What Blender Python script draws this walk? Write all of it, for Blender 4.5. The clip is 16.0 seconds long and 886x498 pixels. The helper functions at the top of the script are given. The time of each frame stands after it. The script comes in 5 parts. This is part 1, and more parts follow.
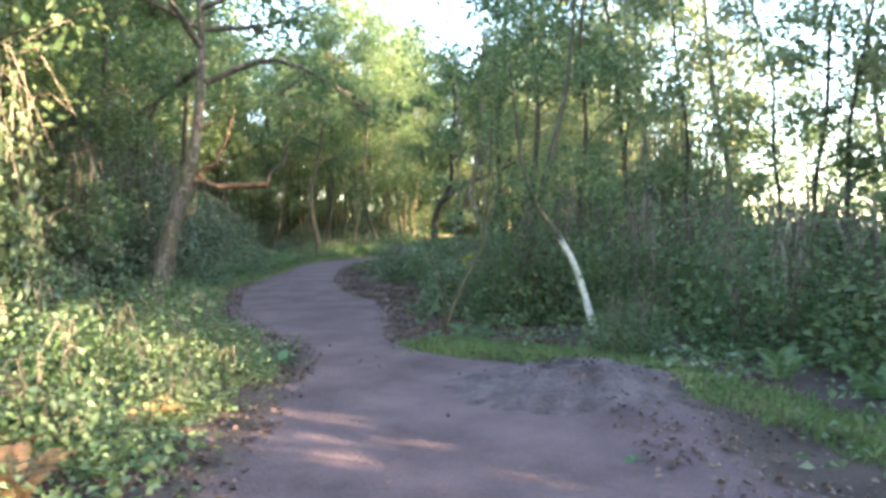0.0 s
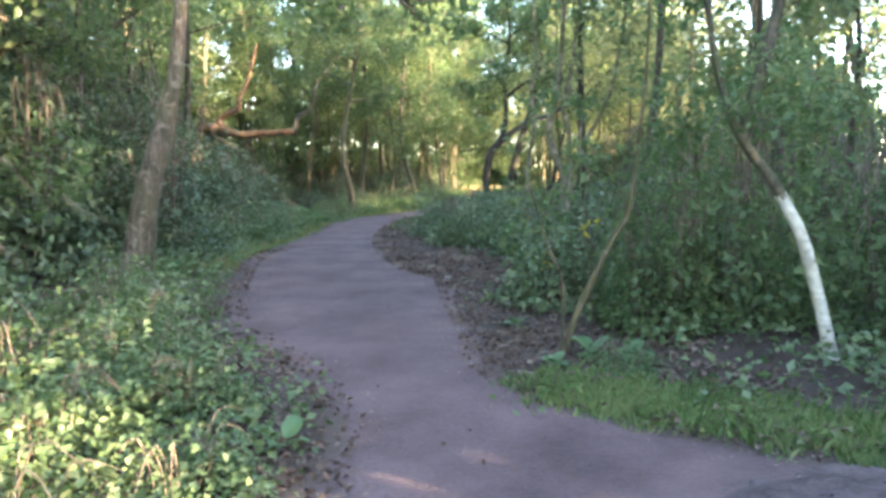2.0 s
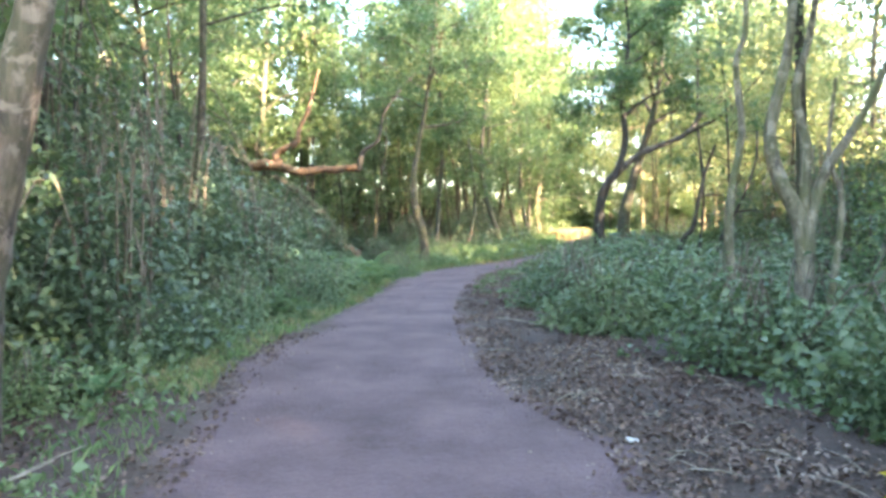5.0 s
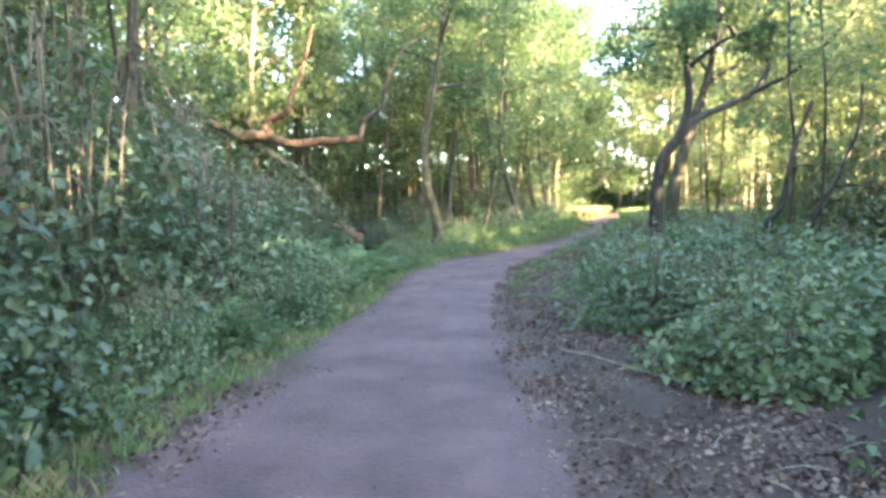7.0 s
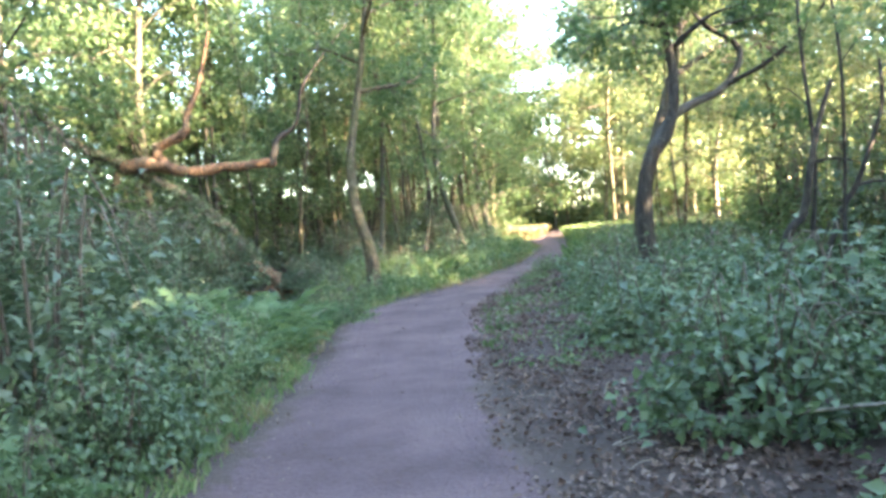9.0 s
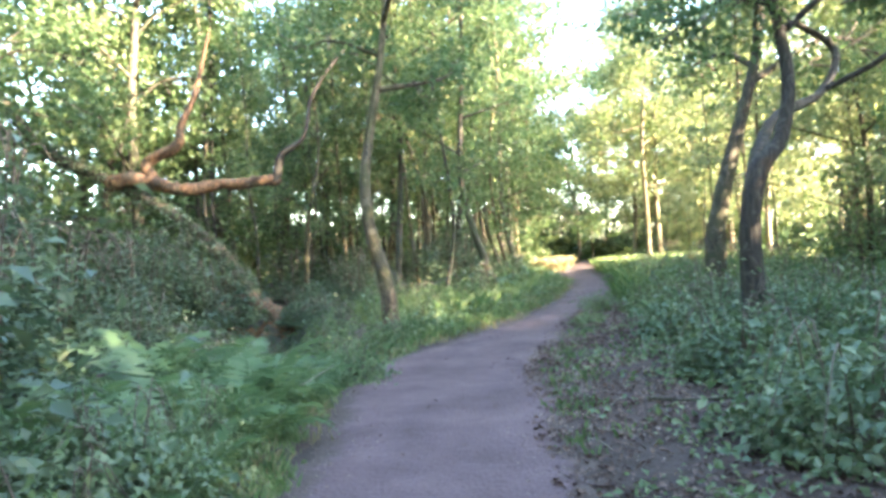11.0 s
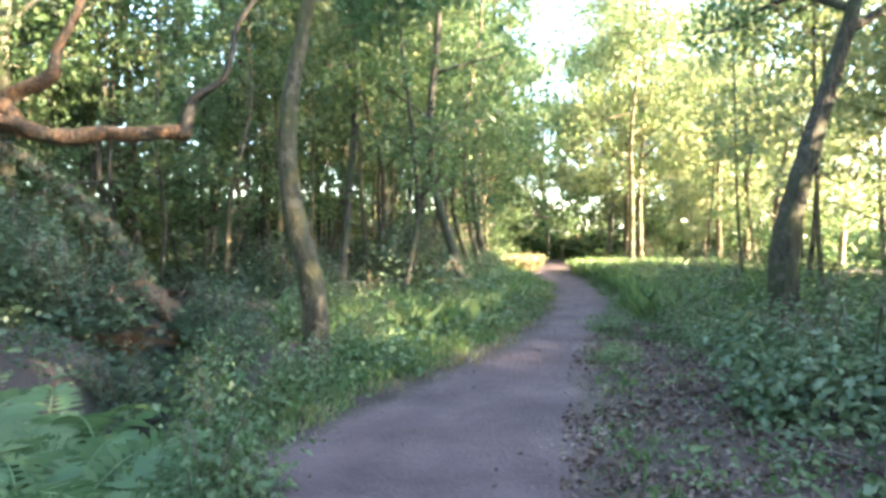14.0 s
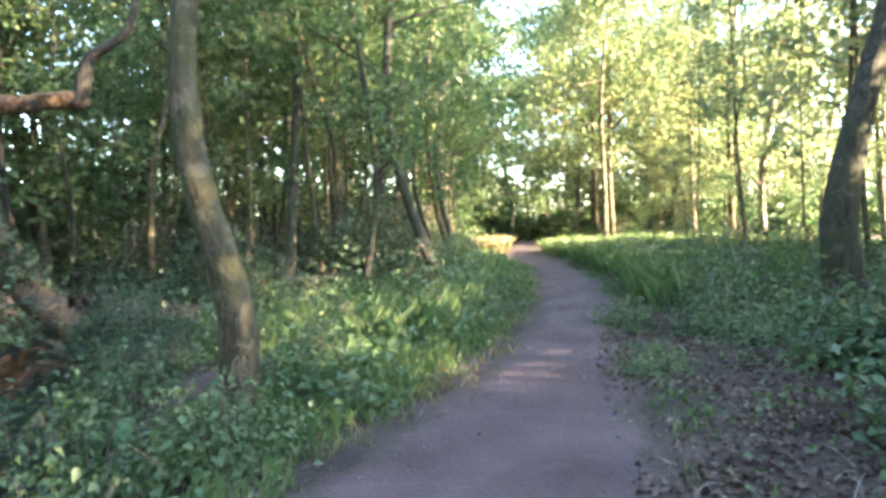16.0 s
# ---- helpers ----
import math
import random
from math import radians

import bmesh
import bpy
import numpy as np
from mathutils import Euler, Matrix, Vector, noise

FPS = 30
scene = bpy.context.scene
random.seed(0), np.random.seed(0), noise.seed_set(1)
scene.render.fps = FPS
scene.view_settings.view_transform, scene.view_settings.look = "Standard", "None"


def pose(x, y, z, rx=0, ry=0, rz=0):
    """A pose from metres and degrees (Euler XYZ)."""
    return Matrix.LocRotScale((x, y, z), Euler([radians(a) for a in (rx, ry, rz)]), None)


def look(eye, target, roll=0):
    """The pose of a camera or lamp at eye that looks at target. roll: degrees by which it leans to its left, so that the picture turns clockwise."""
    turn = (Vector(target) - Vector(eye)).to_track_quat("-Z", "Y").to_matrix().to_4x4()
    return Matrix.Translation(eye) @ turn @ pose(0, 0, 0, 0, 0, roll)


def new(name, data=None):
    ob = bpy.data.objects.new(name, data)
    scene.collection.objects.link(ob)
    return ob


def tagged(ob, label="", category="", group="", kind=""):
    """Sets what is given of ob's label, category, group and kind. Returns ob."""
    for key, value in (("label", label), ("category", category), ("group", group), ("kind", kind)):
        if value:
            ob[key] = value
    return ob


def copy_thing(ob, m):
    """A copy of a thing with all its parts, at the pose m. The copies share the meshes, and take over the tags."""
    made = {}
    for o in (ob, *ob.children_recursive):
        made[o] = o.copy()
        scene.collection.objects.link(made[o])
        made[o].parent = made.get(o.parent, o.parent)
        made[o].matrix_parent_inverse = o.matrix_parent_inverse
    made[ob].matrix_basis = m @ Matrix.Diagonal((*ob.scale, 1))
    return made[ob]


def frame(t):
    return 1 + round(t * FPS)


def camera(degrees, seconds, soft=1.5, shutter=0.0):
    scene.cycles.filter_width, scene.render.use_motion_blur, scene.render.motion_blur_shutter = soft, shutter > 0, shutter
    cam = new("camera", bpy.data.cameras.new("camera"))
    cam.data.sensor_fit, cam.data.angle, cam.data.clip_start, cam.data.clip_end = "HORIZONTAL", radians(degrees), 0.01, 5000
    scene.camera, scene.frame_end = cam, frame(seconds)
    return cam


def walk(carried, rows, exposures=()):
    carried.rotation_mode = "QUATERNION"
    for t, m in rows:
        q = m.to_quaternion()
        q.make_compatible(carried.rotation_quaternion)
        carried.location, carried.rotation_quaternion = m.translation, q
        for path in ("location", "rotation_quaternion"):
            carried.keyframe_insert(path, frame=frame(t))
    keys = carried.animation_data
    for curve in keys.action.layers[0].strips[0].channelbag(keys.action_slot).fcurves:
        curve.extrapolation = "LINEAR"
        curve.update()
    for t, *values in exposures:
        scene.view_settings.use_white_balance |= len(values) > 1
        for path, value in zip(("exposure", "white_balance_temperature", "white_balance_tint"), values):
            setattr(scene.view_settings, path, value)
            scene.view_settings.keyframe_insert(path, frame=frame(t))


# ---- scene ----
cam = camera(69.4, 16.0, soft=3.3)
# seconds, x, y, z, yaw, pitch, roll
ROWS = [
    (0, -0.000, -0.000, 1.475, 0.00, -2.23, -0.20),
    (0.5, -0.178, 0.840, 1.470, -3.74, -2.42, -3.24),
    (1, -0.340, 1.736, 1.448, -2.08, -4.58, -1.12),
    (1.5, -0.550, 2.593, 1.433, -3.53, -5.42, -2.49),
    (2, -0.683, 3.426, 1.453, 3.00, -6.61, -0.84),
    (2.5, -0.830, 4.264, 1.431, 1.99, -7.08, -1.05),
    (3, -0.916, 5.095, 1.415, 6.47, -7.53, -0.89),
    (3.5, -1.050, 5.904, 1.395, 5.94, -6.41, -0.20),
    (4, -1.187, 6.688, 1.410, 10.16, -6.54, -0.87),
    (4.5, -1.401, 7.508, 1.388, 5.74, -6.13, -0.08),
    (5, -1.609, 8.236, 1.448, 9.37, -2.74, -1.06),
    (5.2, -1.726, 8.526, 1.507, 9.94, -3.65, -0.34),
    (7.3, -2.505, 11.694, 1.478, 9.61, -4.74, -1.72),
    (7.5, -2.590, 11.977, 1.461, 7.53, -3.43, -1.08),
    (8, -2.824, 12.686, 1.450, 5.82, -3.62, -3.90),
    (8.5, -2.937, 13.460, 1.470, 6.52, -3.20, -2.13),
    (9, -3.078, 14.192, 1.472, 3.38, -2.78, -4.60),
    (9.2, -3.075, 14.509, 1.454, 6.74, -1.75, -3.40),
    (11.3, -3.623, 17.059, 1.458, 3.78, -0.07, -3.32),
    (11.5, -3.612, 17.340, 1.483, 4.19, -0.91, -2.03),
    (12, -3.691, 18.005, 1.467, -0.06, 1.24, -0.87),
    (12.5, -3.775, 18.621, 1.452, 2.92, 1.51, -0.86),
    (13, -3.852, 19.286, 1.472, 1.87, 0.14, 1.21),
    (13.5, -3.905, 19.922, 1.466, 0.19, 2.48, -2.07),
    (14, -3.939, 20.534, 1.448, 0.32, -1.02, -0.18),
    (14.5, -4.039, 21.106, 1.454, -5.81, -2.62, -0.87),
    (15, -4.002, 21.608, 1.395, -2.64, -4.31, -2.36),
    (15.5, -4.001, 22.063, 1.370, -7.21, -3.06, -0.36),
    (16, -4.090, 22.613, 1.369, -3.37, -2.42, -2.54),
]
EXPOSURES = [(0.0, 3.8, 6650, 11), (2.3, 4.2, 6650, 11), (3.5, 4.6, 6650, 11), (5.0, 4.7, 6600, 11), (8.0, 4.65, 6400, 11), (12.0, 4.45, 6200, 9), (14.0, 4.28, 6200, 8), (16.0, 4.17, 6200, 8)]
walk(cam, [(t, pose(x, y, z, 90 + pitch, 0, yaw) @ pose(0, 0, 0, 0, 0, roll)) for t, x, y, z, yaw, pitch, roll in ROWS], EXPOSURES)

# ---- light: a low warm evening sun from the right and behind, and clear sky ----
SUN_TO = Vector((0.86, -0.42, 0.27)).normalized()
world = bpy.data.worlds.new("sky")
scene.world = world
world.use_nodes = True
wn = world.node_tree.nodes
wn.clear()
w_out = wn.new("ShaderNodeOutputWorld")
w_bg = wn.new("ShaderNodeBackground")
w_sky = wn.new("ShaderNodeTexSky")
w_sky.sky_type = "NISHITA"
w_sky.sun_disc = False
w_sky.sun_elevation = math.asin(SUN_TO.z)
w_sky.sun_rotation = math.atan2(SUN_TO.x, SUN_TO.y)
w_bg.inputs["Strength"].default_value = 0.15
world.node_tree.links.new(w_sky.outputs[0], w_bg.inputs["Color"])
world.node_tree.links.new(w_bg.outputs[0], w_out.inputs["Surface"])
sun_data = bpy.data.lights.new("sun", "SUN")
sun_data.energy = 5.0
sun_data.angle = radians(0.6)
sun_data.color = (1.0, 0.79, 0.53)
sun = new("sun", sun_data)
sun.matrix_world = look((30, -15, 20), Vector((30, -15, 20)) - SUN_TO)


# ---- materials ----
def material(name):
    m = bpy.data.materials.new(name)
    m.use_nodes = True
    nt = m.node_tree
    return m, nt, nt.nodes["Principled BSDF"]


def add(nt, kind, **inputs):
    n = nt.nodes.new(kind)
    for k, v in inputs.items():
        n.inputs[k.replace("_", " ")].default_value = v
    return n


def ramp(nt, fac, stops):
    r = nt.nodes.new("ShaderNodeValToRGB")
    while len(r.color_ramp.elements) < len(stops):
        r.color_ramp.elements.new(0.5)
    for e, (p, c) in zip(r.color_ramp.elements, stops):
        e.position, e.color = p, (*c, 1)
    nt.links.new(fac, r.inputs["Fac"])
    return r.outputs["Color"]


def bump(nt, bsdf, height, strength, distance):
    b = add(nt, "ShaderNodeBump", Strength=strength, Distance=distance)
    nt.links.new(height, b.inputs["Height"])
    nt.links.new(b.outputs[0], bsdf.inputs["Normal"])


def coords(nt):
    return nt.nodes.new("ShaderNodeNewGeometry").outputs["Position"]


def leaf_material(name, stops, glow=0.4, rough=0.45, gloss=0.35):
    """Leaves: the tint varies from leaf to leaf and in patches; thin, so that light comes through."""
    m, nt, bsdf = material(name)
    geo = nt.nodes.new("ShaderNodeNewGeometry")
    info = nt.nodes.new("ShaderNodeObjectInfo")
    big = add(nt, "ShaderNodeTexNoise", Scale=1.3, Detail=2.0)
    nt.links.new(geo.outputs["Position"], big.inputs["Vector"])
    a = nt.nodes.new("ShaderNodeMath")
    a.operation = "MULTIPLY_ADD"
    nt.links.new(geo.outputs["Random Per Island"], a.inputs[0])
    a.inputs[1].default_value = 0.55
    nt.links.new(big.outputs["Fac"], a.inputs[2])
    b = nt.nodes.new("ShaderNodeMath")
    b.operation = "MULTIPLY_ADD"
    nt.links.new(info.outputs["Random"], b.inputs[0])
    b.inputs[1].default_value = 0.25
    nt.links.new(a.outputs[0], b.inputs[2])
    c = nt.nodes.new("ShaderNodeMath")
    c.operation = "SUBTRACT"
    nt.links.new(b.outputs[0], c.inputs[0])
    c.inputs[1].default_value = 0.4
    col = ramp(nt, c.outputs[0], stops)
    nt.links.new(col, bsdf.inputs["Base Color"])
    bsdf.inputs["Roughness"].default_value = rough
    bsdf.inputs["Specular IOR Level"].default_value = gloss
    tr = nt.nodes.new("ShaderNodeBsdfTranslucent")
    hsv = add(nt, "ShaderNodeHueSaturation", Hue=0.485, Saturation=1.1, Value=1.7)
    nt.links.new(col, hsv.inputs["Color"])
    nt.links.new(hsv.outputs[0], tr.inputs["Color"])
    mix = nt.nodes.new("ShaderNodeMixShader")
    mix.inputs[0].default_value = glow
    nt.links.new(bsdf.outputs[0], mix.inputs[1])
    nt.links.new(tr.outputs[0], mix.inputs[2])
    nt.links.new(mix.outputs[0], nt.nodes["Material Output"].inputs["Surface"])
    return m


def bark_material(name, dark, light, moss=None, stretch=0.12, scale=26.0, depth=0.02):
    m, nt, bsdf = material(name)
    tc = nt.nodes.new("ShaderNodeTexCoord")
    mp = nt.nodes.new("ShaderNodeMapping")
    mp.inputs["Scale"].default_value = (1, 1, stretch)
    nt.links.new(tc.outputs["Object"], mp.inputs["Vector"])
    n1 = add(nt, "ShaderNodeTexNoise", Scale=scale, Detail=6.0, Roughness=0.65, Distortion=0.6)
    nt.links.new(mp.outputs[0], n1.inputs["Vector"])
    col = ramp(nt, n1.outputs["Fac"], [(0.38, dark), (0.52, tuple((p + q) / 2 for p, q in zip(dark, light))), (0.64, light)])
    n2 = add(nt, "ShaderNodeTexNoise", Scale=2.2, Detail=4.0)
    nt.links.new(tc.outputs["Object"], n2.inputs["Vector"])
    if moss:
        mx = nt.nodes.new("ShaderNodeMix")
        mx.data_type = "RGBA"
        k = ramp(nt, n2.outputs["Fac"], [(0.42, (0, 0, 0)), (0.66, (1, 1, 1))])
        nt.links.new(k, mx.inputs["Factor"])
        nt.links.new(col, mx.inputs["A"])
        mx.inputs["B"].default_value = (*moss, 1)
        col = mx.outputs["Result"]
    n3 = add(nt, "ShaderNodeTexNoise", Scale=6.5, Detail=3.0, Roughness=0.7, Distortion=0.4)
    nt.links.new(tc.outputs["Object"], n3.inputs["Vector"])
    lichen = nt.nodes.new("ShaderNodeMix")
    lichen.data_type = "RGBA"
    nt.links.new(ramp(nt, n3.outputs["Fac"], [(0.54, (0, 0, 0)), (0.64, (0.75, 0.75, 0.75))]), lichen.inputs["Factor"])
    nt.links.new(col, lichen.inputs["A"])
    lichen.inputs["B"].default_value = (*[0.02 + 1.05 * q for q in light], 1)
    nt.links.new(lichen.outputs["Result"], bsdf.inputs["Base Color"])
    bsdf.inputs["Roughness"].default_value = 0.88
    bump(nt, bsdf, n1.outputs["Fac"], 0.9, depth)
    return m


def soil_material(name, stops, scale, grain, depth, rough=0.92):
    m, nt, bsdf = material(name)
    p = coords(nt)
    n1 = add(nt, "ShaderNodeTexNoise", Scale=scale, Detail=5.0, Roughness=0.6)
    n2 = add(nt, "ShaderNodeTexNoise", Scale=grain, Detail=4.0, Roughness=0.7)
    vor = add(nt, "ShaderNodeTexVoronoi", Scale=grain * 0.6)
    for n in (n1, n2, vor):
        nt.links.new(p, n.inputs["Vector"])
    a = nt.nodes.new("ShaderNodeMath")
    a.operation = "MULTIPLY_ADD"
    nt.links.new(n2.outputs["Fac"], a.inputs[0])
    a.inputs[1].default_value = 0.5
    nt.links.new(n1.outputs["Fac"], a.inputs[2])
    s = nt.nodes.new("ShaderNodeMath")
    s.operation = "SUBTRACT"
    nt.links.new(a.outputs[0], s.inputs[0])
    s.inputs[1].default_value = 0.25
    nt.links.new(ramp(nt, s.outputs[0], stops), bsdf.inputs["Base Color"])
    bsdf.inputs["Roughness"].default_value = rough
    h = nt.nodes.new("ShaderNodeMath")
    h.operation = "ADD"
    nt.links.new(n2.outputs["Fac"], h.inputs[0])
    nt.links.new(vor.outputs["Distance"], h.inputs[1])
    bump(nt, bsdf, h.outputs[0], 0.6, depth)
    return m


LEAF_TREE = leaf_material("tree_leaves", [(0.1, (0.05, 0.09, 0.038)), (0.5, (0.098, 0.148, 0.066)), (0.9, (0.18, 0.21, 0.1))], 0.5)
# Yellow green: low sun on the right-hand crowns, put into the leaf colour.
LEAF_SUNLIT = leaf_material("sun_yellow_leaves", [(0.1, (0.09, 0.135, 0.055)), (0.5, (0.165, 0.198, 0.097)), (0.9, (0.29, 0.28, 0.14))], 0.5)
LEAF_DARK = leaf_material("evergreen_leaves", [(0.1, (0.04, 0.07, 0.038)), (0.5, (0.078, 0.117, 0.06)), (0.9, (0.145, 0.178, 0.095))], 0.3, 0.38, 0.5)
LEAF_BRAMBLE = leaf_material("bramble_leaves", [(0.1, (0.052, 0.09, 0.042)), (0.5, (0.098, 0.15, 0.068)), (0.9, (0.19, 0.225, 0.12))], 0.3, 0.42, 0.6)
LEAF_HERB = leaf_material("nettle_leaves", [(0.1, (0.055, 0.095, 0.04)), (0.5, (0.1, 0.152, 0.064)), (0.9, (0.185, 0.225, 0.11))], 0.35, 0.45, 0.5)
LEAF_FERN = leaf_material("fern_fronds", [(0.1, (0.055, 0.1, 0.042)), (0.5, (0.098, 0.16, 0.068)), (0.9, (0.165, 0.22, 0.1))], 0.35)
LEAF_BIG = leaf_material("broad_leaves", [(0.1, (0.055, 0.11, 0.05)), (0.5, (0.085, 0.155, 0.07)), (0.9, (0.14, 0.21, 0.1))], 0.3)
LEAF_FALLEN = leaf_material("fallen_leaves", [(0.05, (0.042, 0.027, 0.022)), (0.4, (0.105, 0.068, 0.053)), (0.7, (0.185, 0.13, 0.105)), (0.95, (0.36, 0.29, 0.24))], 0.1, 0.7)
LEAF_GOLD = leaf_material("yellow_leaves", [(0.1, (0.4, 0.32, 0.03)), (0.9, (0.6, 0.5, 0.06))], 0.3)
LEAF_CRUMB = leaf_material("leaf_crumbs", [(0.05, (0.09, 0.06, 0.05)), (0.5, (0.17, 0.12, 0.1)), (0.95, (0.36, 0.3, 0.26))], 0.1, 0.8)
GRASS = leaf_material("grass_blades", [(0.1, (0.065, 0.11, 0.045)), (0.5, (0.105, 0.172, 0.063)), (0.9, (0.22, 0.25, 0.12))], 0.35)
DRY_GRASS = leaf_material("dry_grass", [(0.1, (0.14, 0.13, 0.06)), (0.5, (0.22, 0.2, 0.1)), (0.9, (0.32, 0.28, 0.16))], 0.3)
BARK_OAK = bark_material("oak_bark", (0.022, 0.016, 0.013), (0.2, 0.155, 0.125), (0.07, 0.066, 0.036), 0.2, 17.0, 0.07)
BARK_BROWN = bark_material("brown_bark", (0.018, 0.015, 0.011), (0.105, 0.084, 0.058), (0.06, 0.065, 0.03), 0.18, 22.0, 0.04)
BARK_GREY = bark_material("grey_bark", (0.022, 0.017, 0.011), (0.17, 0.128, 0.078), (0.075, 0.07, 0.025), 0.4, 11.0, 0.05)
BARK_PALE = bark_material("pale_grey_bark", (0.07, 0.06, 0.045), (0.3, 0.25, 0.19), (0.11, 0.11, 0.05), 0.35, 12.0, 0.03)
BARK_DARK = bark_material("dark_bark", (0.012, 0.01, 0.008), (0.06, 0.048, 0.036))
BARK_BIRCH = bark_material("birch_bark", (0.33, 0.3, 0.26), (0.6, 0.57, 0.51), None, 1.6, 7.0, 0.006)
# Dead wood, its orange partly the low sun's tint put into the colour.
BARK_DEAD_SUNLIT = bark_material("sunlit_dead_wood", (0.02, 0.014, 0.01), (0.27, 0.14, 0.068), (0.06, 0.045, 0.03), 0.25, 14.0, 0.05)
TWIG = bark_material("twig_bark", (0.07, 0.055, 0.04), (0.2, 0.16, 0.12), None, 0.3, 40.0, 0.004)
PALE_STICK = bark_material("bleached_wood", (0.14, 0.12, 0.095), (0.32, 0.28, 0.23), None, 0.2, 30.0, 0.004)
SOIL = soil_material("woodland_soil", [(0.25, (0.026, 0.017, 0.014)), (0.5, (0.06, 0.04, 0.033)), (0.75, (0.1, 0.07, 0.058))], 1.2, 40.0, 0.03)
PATH = soil_material("trodden_path", [(0.3, (0.063, 0.039, 0.042)), (0.44, (0.094, 0.059, 0.063)), (0.56, (0.119, 0.076, 0.08)), (0.74, (0.152, 0.1, 0.104))], 1.3, 48.0, 0.02)
pn = PATH.node_tree
p_edge = pn.nodes.new("ShaderNodeAttribute")
p_edge.attribute_name = "edge"
p_noise = add(pn, "ShaderNodeTexNoise", Scale=9.0, Detail=5.0, Roughness=0.75)
pn.links.new(coords(pn), p_noise.inputs["Vector"])
p_sum = pn.nodes.new("ShaderNodeMath")
p_sum.operation = "MULTIPLY_ADD"
pn.links.new(p_noise.outputs["Fac"], p_sum.inputs[0])
p_sum.inputs[1].default_value = 1.1
pn.links.new(p_edge.outputs["Fac"], p_sum.inputs[2])
p_mix = pn.nodes.new("ShaderNodeMix")
p_mix.data_type = "RGBA"
pn.links.new(ramp(pn, p_sum.outputs[0], [(0.82, (0, 0, 0)), (1.0, (1, 1, 1))]), p_mix.inputs["Factor"])
p_base = pn.nodes["Principled BSDF"].inputs["Base Color"]
pn.links.new(p_base.links[0].from_socket, p_mix.inputs["A"])
p_mix.inputs["B"].default_value = (0.075, 0.052, 0.043, 1)
pn.links.new(p_mix.outputs["Result"], p_base)
MOUND = soil_material("dark_cinder_soil", [(0.3, (0.03, 0.021, 0.022)), (0.46, (0.085, 0.061, 0.063)), (0.56, (0.115, 0.085, 0.088)), (0.75, (0.17, 0.13, 0.133))], 3.5, 38.0, 0.04)
WET_MUD = soil_material("wet_mud", [(0.25, (0.012, 0.01, 0.01)), (0.5, (0.025, 0.02, 0.018)), (0.8, (0.05, 0.04, 0.035))], 2.0, 25.0, 0.02, 0.35)
STONE = soil_material("pale_stone", [(0.25, (0.3, 0.28, 0.26)), (0.8, (0.55, 0.52, 0.5))], 8.0, 60.0, 0.003, 0.8)


# ---- mesh helpers ----
def link_mesh(name, verts, faces, mat, parent=None, label="", smooth=True):
    me = bpy.data.meshes.new(name)
    if isinstance(faces, np.ndarray):
        k = faces.shape[1]
        me.vertices.add(len(verts))
        me.vertices.foreach_set("co", np.asarray(verts, np.float32).ravel())
        me.loops.add(faces.size)
        me.loops.foreach_set("vertex_index", faces.astype(np.int32).ravel())
        me.polygons.add(len(faces))
        me.polygons.foreach_set("loop_start", np.arange(0, faces.size, k, dtype=np.int32))
        me.polygons.foreach_set("loop_total", np.full(len(faces), k, np.int32))
        me.update(calc_edges=True)
    else:
        me.from_pydata([tuple(v) for v in verts], [], faces)
    me.materials.append(mat)
    if smooth:
        me.polygons.foreach_set("use_smooth", np.ones(len(me.polygons), bool))
    ob = new(name, me)
    if parent is not None:
        ob.parent = parent
    if label:
        tagged(ob, label)
    return ob


def curve_points(pts, sub):
    """Catmull-Rom through the points."""
    p = np.array(pts, float)
    p = np.vstack([2 * p[0] - p[1], p, 2 * p[-1] - p[-2]])
    out = []
    for i in range(1, len(p) - 2):
        for s in np.arange(sub) / sub:
            a, b, c, d = p[i - 1], p[i], p[i + 1], p[i + 2]
            out.append(0.5 * (2 * b + (c - a) * s + (2 * a - 5 * b + 4 * c - d) * s * s + (3 * b - a - 3 * c + d) * s ** 3))
    out.append(p[-2])
    return np.array(out)


